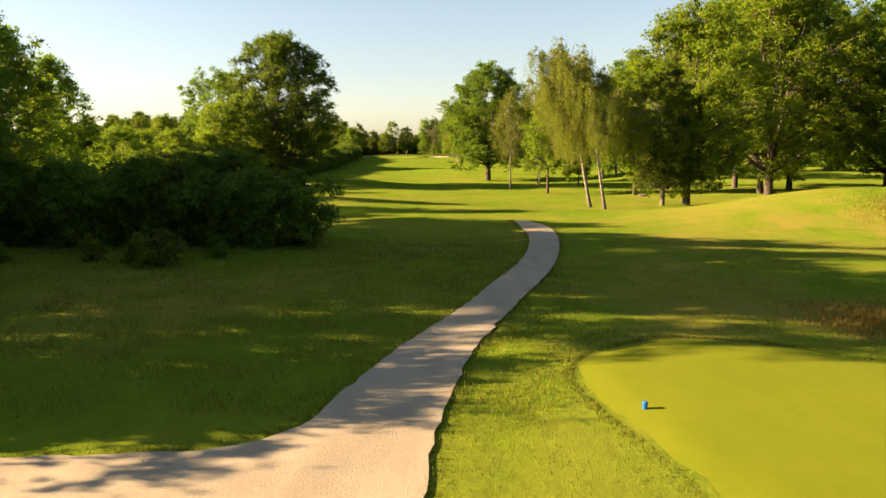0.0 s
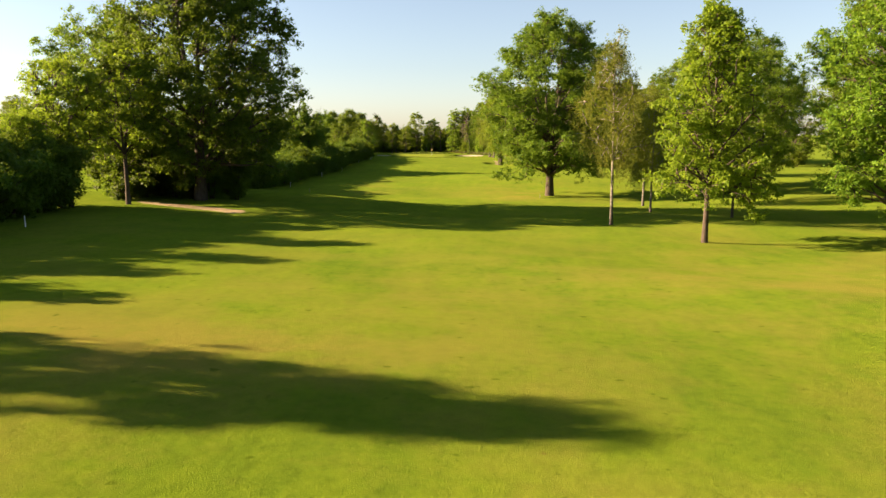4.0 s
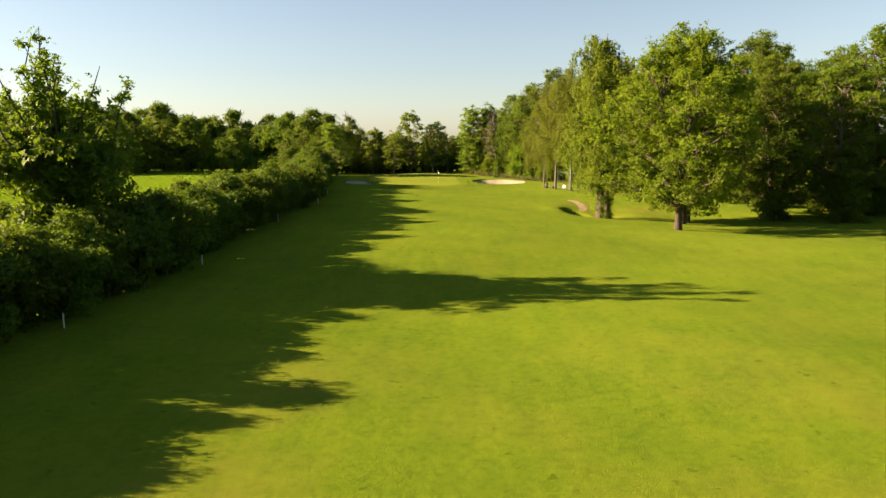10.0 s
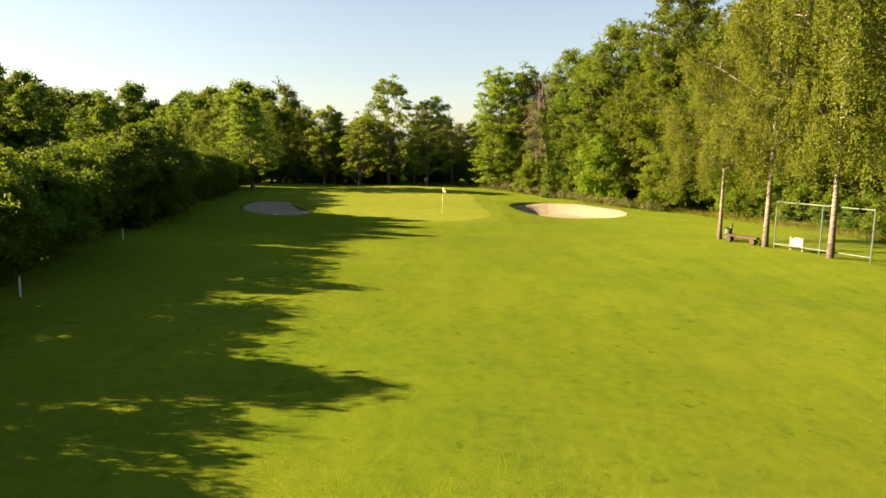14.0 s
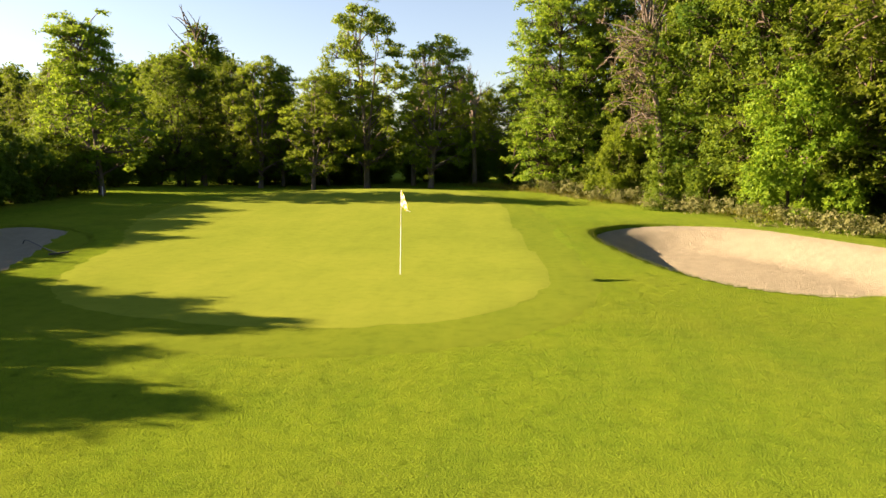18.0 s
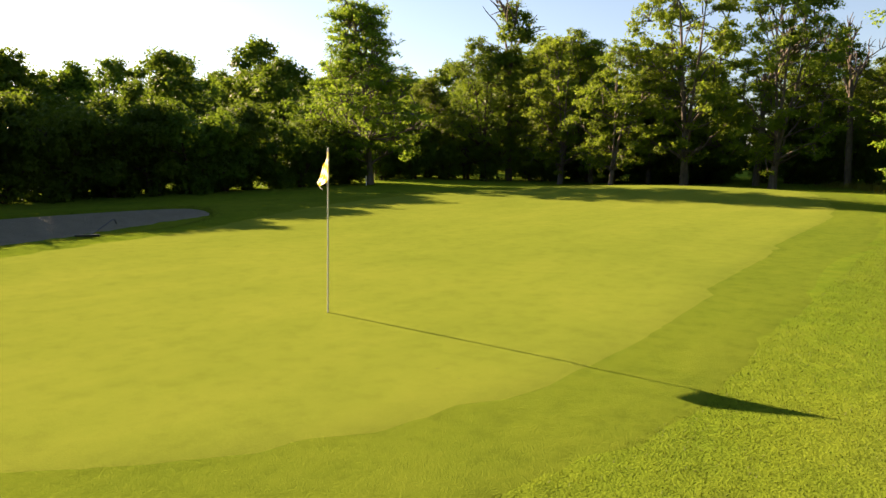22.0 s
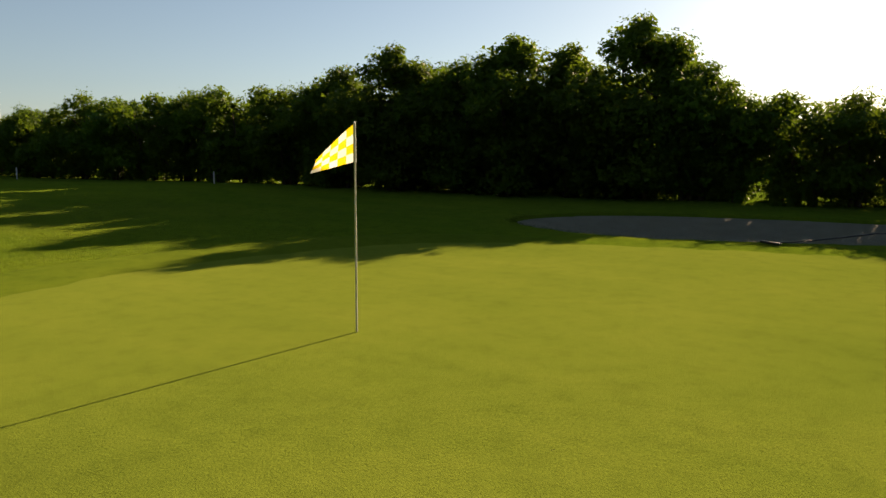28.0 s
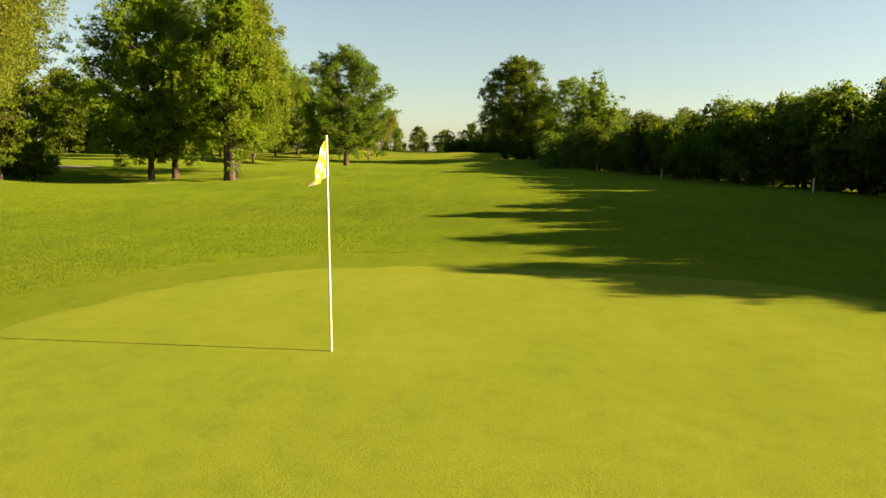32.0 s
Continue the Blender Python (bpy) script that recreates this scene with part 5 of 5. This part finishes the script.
def make_stake(height, mat, label):
    thing = empty("boundary_stake", Matrix(), label, "stake")
    bm = bmesh.new()
    box_bm(bm, (0.05, 0.05, height), (0, 0, height / 2 - 0.1), 0.008)
    part("post", bm, mat, thing)
    bm = bmesh.new()
    rod_bm(bm, (0, 0, height - 0.1), (0, 0, height - 0.03), 0.034, 0.008, 4)
    part("point", bm, mat, thing)
    return thing


stake = make_stake(0.7, WHITE, "white wooden boundary stake in front of the hedge")
place(stake, [(-25.2, 139.5, 1, 0), (-24.9, 157.4, 1, 8), (-24.3, 171, 1, 30), (-24.0, 187, 1, 3), (-23.9, 202, 1, 5), (-25.5, 214.9, 1, 12), (-28.3, 227.4, 1, 2), (-31.7, 240.1, 1, 0), (-34.6, 272, 1, 40), (-25.6, 122, 1, 9), (-24.0, 81.3, 1, 4), (-23.0, 69, 1, 10)],
      "boundary stakes")
dark_stake = make_stake(0.7, WOODEN, "short dark wooden stake in the fairway grass")
place(dark_stake, [(-18.8, 124.0, 1, 0), (7.3, 126.0, 0.8, 30), (-2.4, 36, 0.7, 10)], "short stakes")


# ---- golf cage, sign, bench and bin under the birches ----
def make_cage(x, y, turn):
    """A practice cage: steel frames with netting wires, two panels long."""
    thing = empty("practice_cage", pose(x, y, gh(x, y), 0, 0, turn), "green painted steel practice cage frame with thin netting", "cage")
    for i in range(3):
        bm = bmesh.new()
        rod_bm(bm, (i * 2.6, 0, -0.2), (i * 2.6, 0, 2.5), 0.035)
        part("post", bm, GREEN_METAL, thing)
    for i in range(2):
        for z in (0.25, 2.46):
            bm = bmesh.new()
            rod_bm(bm, (i * 2.6, 0, z), (i * 2.6 + 2.6, 0, z), 0.03)
            part("rail", bm, GREEN_METAL, thing)
        bm = bmesh.new()
        for kx in np.arange(0.25, 2.6, 0.25):
            rod_bm(bm, (i * 2.6 + kx, 0, 0.25), (i * 2.6 + kx, 0, 2.46), 0.003, sides=3)
        for kz in np.arange(0.5, 2.46, 0.25):
            rod_bm(bm, (i * 2.6, 0, kz), (i * 2.6 + 2.6, 0, kz), 0.003, sides=3)
        part("netting", bm, GREEN_METAL, thing, "thin green netting")
    return thing


make_cage(4.2, 232.0, -62)


def make_sign(x, y, turn):
    thing = empty("tee_sign", pose(x, y, gh(x, y), 0, 0, turn), "low wooden board with a white rounded panel", "sign")
    for sx in (-0.42, 0.42):
        bm = bmesh.new()
        box_bm(bm, (0.09, 0.09, 0.95), (sx, 0, 0.35), 0.01)
        part("post", bm, WOODEN, thing)
    bm = bmesh.new()
    box_bm(bm, (0.92, 0.05, 0.12), (0, 0, 0.28), 0.01)
    part("rail", bm, WOODEN, thing)
    bm = bmesh.new()
    pts = [(-0.36, 0.33), (0.36, 0.33), (0.36, 0.62), (0.28, 0.74), (0.14, 0.80), (-0.14, 0.80), (-0.28, 0.74), (-0.36, 0.62)]
    for yy in (-0.02, 0.02):
        bm.faces.new([bm.verts.new((px, yy, pz)) for px, pz in pts])
    bm.verts.ensure_lookup_table()
    for i in range(8):
        j = (i + 1) % 8
        bm.faces.new((bm.verts[i], bm.verts[j], bm.verts[8 + j], bm.verts[8 + i]))
    part("panel", bm, WHITE, thing, "white rounded panel")
    return thing


make_sign(5.0, 231.2, -62).scale = (0.85, 0.85, 0.85)


def make_bench(x, y, turn):
    thing = empty("log_bench", pose(x, y, gh(x, y), 0, 0, turn), "low bench of a split weathered log on two blocks", "bench")
    bm = bmesh.new()
    box_bm(bm, (2.1, 0.36, 0.12), (0, 0, 0.36), 0.035)
    part("seat", bm, BARK, thing)
    for sx in (-0.75, 0.75):
        bm = bmesh.new()
        rod_bm(bm, (sx, -0.17, 0.16), (sx, 0.17, 0.16), 0.16, sides=10)
        part("support", bm, BARK, thing)
    return thing


make_bench(3.2, 233.8, -58)


def make_bin(x, y):
    thing = empty("litter_bin", pose(x, y, gh(x, y)), "small dark green litter bin beside a birch", "bin")
    bm = bmesh.new()
    rod_bm(bm, (0, 0, 0.12), (0, 0, 0.68), 0.17, 0.2, 16)
    part("drum", bm, GREEN_METAL, thing)
    bm = bmesh.new()
    rod_bm(bm, (0.2, 0, -0.2), (0.2, 0, 1.0), 0.03)
    part("post", bm, BLACK, thing)
    bm = bmesh.new()
    bmesh.ops.create_cone(bm, cap_ends=False, segments=16, radius1=0.205, radius2=0.215, depth=0.05, matrix=Matrix.Translation((0, 0, 0.69)))
    part("rim", bm, BLACK, thing)
    return thing


make_bin(2.9, 235.0)


def make_stump(x, y):
    thing = empty("tree_stump", pose(x, y, gh(x, y)), "low weathered tree stump in mown grass under the birches", "stump")
    rng = np.random.default_rng(7)
    bm = bmesh.new()
    rings = []
    for z, r in ((-0.1, 0.52), (0.06, 0.42), (0.2, 0.34), (0.42, 0.31)):
        rings.append([bm.verts.new((math.cos(a) * r * (1 + 0.13 * math.sin(5 * a + z)), math.sin(a) * r * (1 + 0.1 * math.cos(3 * a)), z + (0.04 * math.sin(a) if z > 0.3 else 0))) for a in np.linspace(0, 2 * math.pi, 20, endpoint=False)])
    for lo, hi in zip(rings, rings[1:]):
        for i in range(20):
            bm.faces.new((lo[i], lo[(i + 1) % 20], hi[(i + 1) % 20], hi[i]))
    part("bark", bm, BARK, thing, smooth=True)
    bm = bmesh.new()
    bm.faces.new([bm.verts.new((math.cos(a) * 0.29, math.sin(a) * 0.29, 0.425 + 0.04 * math.sin(a))) for a in np.linspace(0, 2 * math.pi, 20, endpoint=False)])
    part("cut_face", bm, WOODEN, thing, "pale sawn face")
    return thing


make_stump(21.2, 70.6).scale = (1.25, 1.0, 0.5)


# ---- rake by the west bunker, leaves on the green ----
def make_rake(x, y, turn):
    thing = empty("bunker_rake", pose(x, y, gh(x, y) + 0.02, 0, 0, turn), "black bunker rake with a bent handle lying on the grass", "rake")
    t = Tubes()
    t.add([(0, 0, 0.05), (0.9, 0, 0.07), (2.0, 0, 0.14), (2.7, 0, 0.19), (3.0, 0, 0.18), (3.2, 0, 0.12), (3.27, 0, 0.04)], [0.016] * 7, 8)
    t.done("handle", BLACK, thing)
    bm = bmesh.new()
    box_bm(bm, (0.07, 0.55, 0.05), (0, 0, 0.06), 0.01)
    head = part("head", bm, BLACK, thing)
    for i in range(9):
        bm = bmesh.new()
        rod_bm(bm, (0, -0.24 + i * 0.06, 0.05), (-0.01, -0.24 + i * 0.06, -0.03), 0.008, 0.003, 6)
        part("tine", bm, BLACK, head)
    return thing


make_rake(-24.0, 251.3, 141)


def make_fallen_leaf(x, y, turn, size):
    bm = bmesh.new()
    pts = [(0, -0.5, 0), (0.24, -0.15, 0.10), (0.18, 0.25, 0.16), (0, 0.5, 0.05), (-0.18, 0.25, 0.16), (-0.24, -0.15, 0.10)]
    mid = bm.verts.new((0, 0, 0.02))
    ring = [bm.verts.new(p) for p in pts]
    for i in range(6):
        bm.faces.new((mid, ring[i], ring[(i + 1) % 6]))
    ob = part("fallen_leaf", bm, BARK)
    ob.matrix_basis = pose(x, y, gh(x, y) + 0.016, 0, 0, turn)
    ob.scale = (size, size, size)
    return tagged(ob, "curled dark brown leaf lying on the putting green", "leaf", "fallen leaves")


for x, y, turn in [(-11.05, 248.33, 20), (-14.5, 246.08, 100), (-10.7, 248.2, 60), (-16.2, 252.6, 10), (-12.2, 252.4, 140), (-18.3, 250.1, 75)]:
    make_fallen_leaf(x, y, turn, 0.055)

# ---- distant tower and far bunker ----
tower = empty("distant_tower", pose(-277, -391, 0), "grey concrete tower with a mast far on the horizon", "tower")
bm = bmesh.new()
rod_bm(bm, (0, 0, -1), (0, 0, 56), 1.8, 1.2, 20)
part("shaft", bm, CONCRETE, tower)
bm = bmesh.new()
rod_bm(bm, (0, 0, 54.5), (0, 0, 58), 2.1, 1.9, 20)
part("platform", bm, CONCRETE, tower)
bm = bmesh.new()
rod_bm(bm, (0, 0, 58), (0, 0, 63), 0.6, 0.3, 8)
part("mast", bm, CONCRETE, tower)
sheet("bunker_3", smooth_loop([(24.5, 184), (27, 186.3), (31, 186.5), (33.5, 184.5), (31, 182.6), (27, 182.2)]), 0.06, SAND, "small pale bunker beside the wood on the next hole", "bunker", 0.6, 0.05)


# ---- grass blades ----
def blades(name, count, sample, height, width, mat, label, seed):
    """Single grass blades over a stretch of ground: sample gives x and y for random numbers."""
    rng = np.random.default_rng(seed)
    x, y = sample(rng, count)
    n = len(x)
    h = height * rng.uniform(0.5, 1.4, n)
    a = rng.uniform(0, 2 * np.pi, n)
    lean = rng.uniform(0.1, 0.8, n) * h
    la = rng.uniform(0, 2 * np.pi, n)
    z = bunker_cut(x, y, gz(x, y), 0.0)
    w = width * rng.uniform(0.6, 1.3, n)
    base = np.stack([x, y, z], -1)
    side = np.stack([np.cos(a) * w, np.sin(a) * w, np.zeros(n)], -1) * 0.5
    tip = base + np.stack([np.cos(la) * lean, np.sin(la) * lean, h], -1)
    v = np.stack([base - side, base + side, tip], 1).reshape(-1, 3)
    ob = mesh_object(name, v, np.arange(n * 3).reshape(-1, 3), mat)
    return tagged(ob, label, "grass", kind="stuff")


def patch(x0, x1, y0, y1, *outside, tuft=0.0, soft=0.0):
    """Random places in a rectangle, off the given outlines; tuft: gathers them into tufts of that size."""
    def sample(rng, count):
        x, y = rng.uniform(x0, x1, count), rng.uniform(y0, y1, count)
        if tuft:
            k = max(1, count // 40)
            cx, cy = rng.uniform(x0, x1, k), rng.uniform(y0, y1, k)
            i = rng.integers(0, k, count)
            x, y = cx[i] + rng.normal(size=count) * tuft, cy[i] + rng.normal(size=count) * tuft
        if soft:
            x, y = x + rng.normal(size=count) * soft, y + rng.normal(size=count) * soft
        keep = np.ones(count, bool)
        for loop in outside:
            keep &= poly_distance(x, y, loop) > 0.02
        return x[keep], y[keep]
    return sample


def along(loop, spread, skew=0.0):
    """Random places along an outline, within spread metres outside it."""
    p = np.asarray(loop, float)
    def sample(rng, count):
        i = rng.integers(0, len(p), count)
        t = rng.random(count)[:, None]
        q = p[i] * (1 - t) + np.roll(p, -1, 0)[i] * t
        q = q + rng.normal(size=(count, 2)) * spread
        d = poly_distance(q[:, 0], q[:, 1], p)
        keep = d > skew
        return q[keep, 0], q[keep, 1]
    return sample


PATH_LOOP = PATH_W + PATH_E
inner_loop = GREEN_LOOP + (collar_loop - GREEN_LOOP) * 0.76
blades("apron_grass", 140000, patch(-22, -3, 231, 247, inner_loop, BUNKER_EAST, soft=2.5), 0.016, 0.007, SHORT_BLADES, "short dense grass blades on the apron of the green", 61)
blades("side_grass", 80000, patch(-9.6, -4.4, 244, 263, inner_loop, BUNKER_EAST, soft=0.8), 0.016, 0.007, SHORT_BLADES, "short grass blades between green and bunker", 62)
blades("bunker_edge_grass", 9000, along(BUNKER_EAST, 0.2), 0.03, 0.010, SHORT_BLADES, "grass fringe hanging over a bunker's lip", 63)
blades("bunker_edge_grass", 7000, along(BUNKER_WEST, 0.2), 0.035, 0.010, SHORT_BLADES, "grass fringe along a shaded bunker's edge", 64)
blades("path_edge_grass", 16000, along(PATH_LOOP, 0.18), 0.06, 0.012, SHORT_BLADES, "tufted grass along the gravel path's edges", 65)
blades("tee_edge_grass", 7000, along(TEE_LOOP, 0.13), 0.055, 0.014, SHORT_BLADES, "ragged darker grass fringe round the tee", 71)
blades("rough_grass", 60000, patch(-16, 5.5, 10.5, 34, PATH_LOOP, TEE_LOOP, tuft=0.35), 0.10, 0.02, LONG_BLADES, "uneven long rough grass beside the path", 66)
blades("rough_grass", 50000, patch(1.5, 16, -2, 32, PATH_LOOP, TEE_LOOP, tuft=0.3), 0.045, 0.012, SHORT_BLADES, "sunlit rough grass between path and tee", 67)
blades("dry_grass", 12000, patch(25.5, 38, 33, 40, tuft=0.7, soft=1.0), 0.20, 0.03, DRY_BLADES, "tall dry straw-coloured grass on the mound", 68)
blades("dry_grass", 6000, patch(11.5, 17, 15.5, 18, tuft=0.5, soft=0.5), 0.17, 0.02, DRY_BLADES, "tall dry straw-coloured grass beside the tee", 69)
blades("wood_edge_grass", 16000, lambda rng, n: (lambda t, e: (np.interp(t, np.arange(len(e)), e[:, 0]) + rng.normal(size=n) * 0.7, np.interp(t, np.arange(len(e)), e[:, 1]) + rng.normal(size=n) * 0.7))(rng.uniform(4, 13, n), np.array(edge, float) - [0.4, 1.6]),
       0.34, 0.022, LONG_BLADES, "tall unmown grass and weeds along the wood's edge", 70)
rng = np.random.default_rng(72)
u = rng.uniform(0, 4, 420)
wx = np.interp(u, range(5), [-9.2, -7.2, -3.4, 0.6, 4.6]) + rng.normal(size=420) * 0.45
wy = np.interp(u, range(5), [283, 277, 269.6, 261, 254.8]) + rng.normal(size=420) * 0.45
v, f = leaf_cloud(rng, np.stack([wx, wy, gz(wx, wy) + rng.uniform(0.1, 0.8, 420)], -1), rng.uniform(0.2, 0.42, 420), 26000, 0.075)
tagged(mesh_object("tall_weeds", v, f, WEED_LEAF), "pale dusty nettles at the foot of the wood", "weeds", kind="stuff")
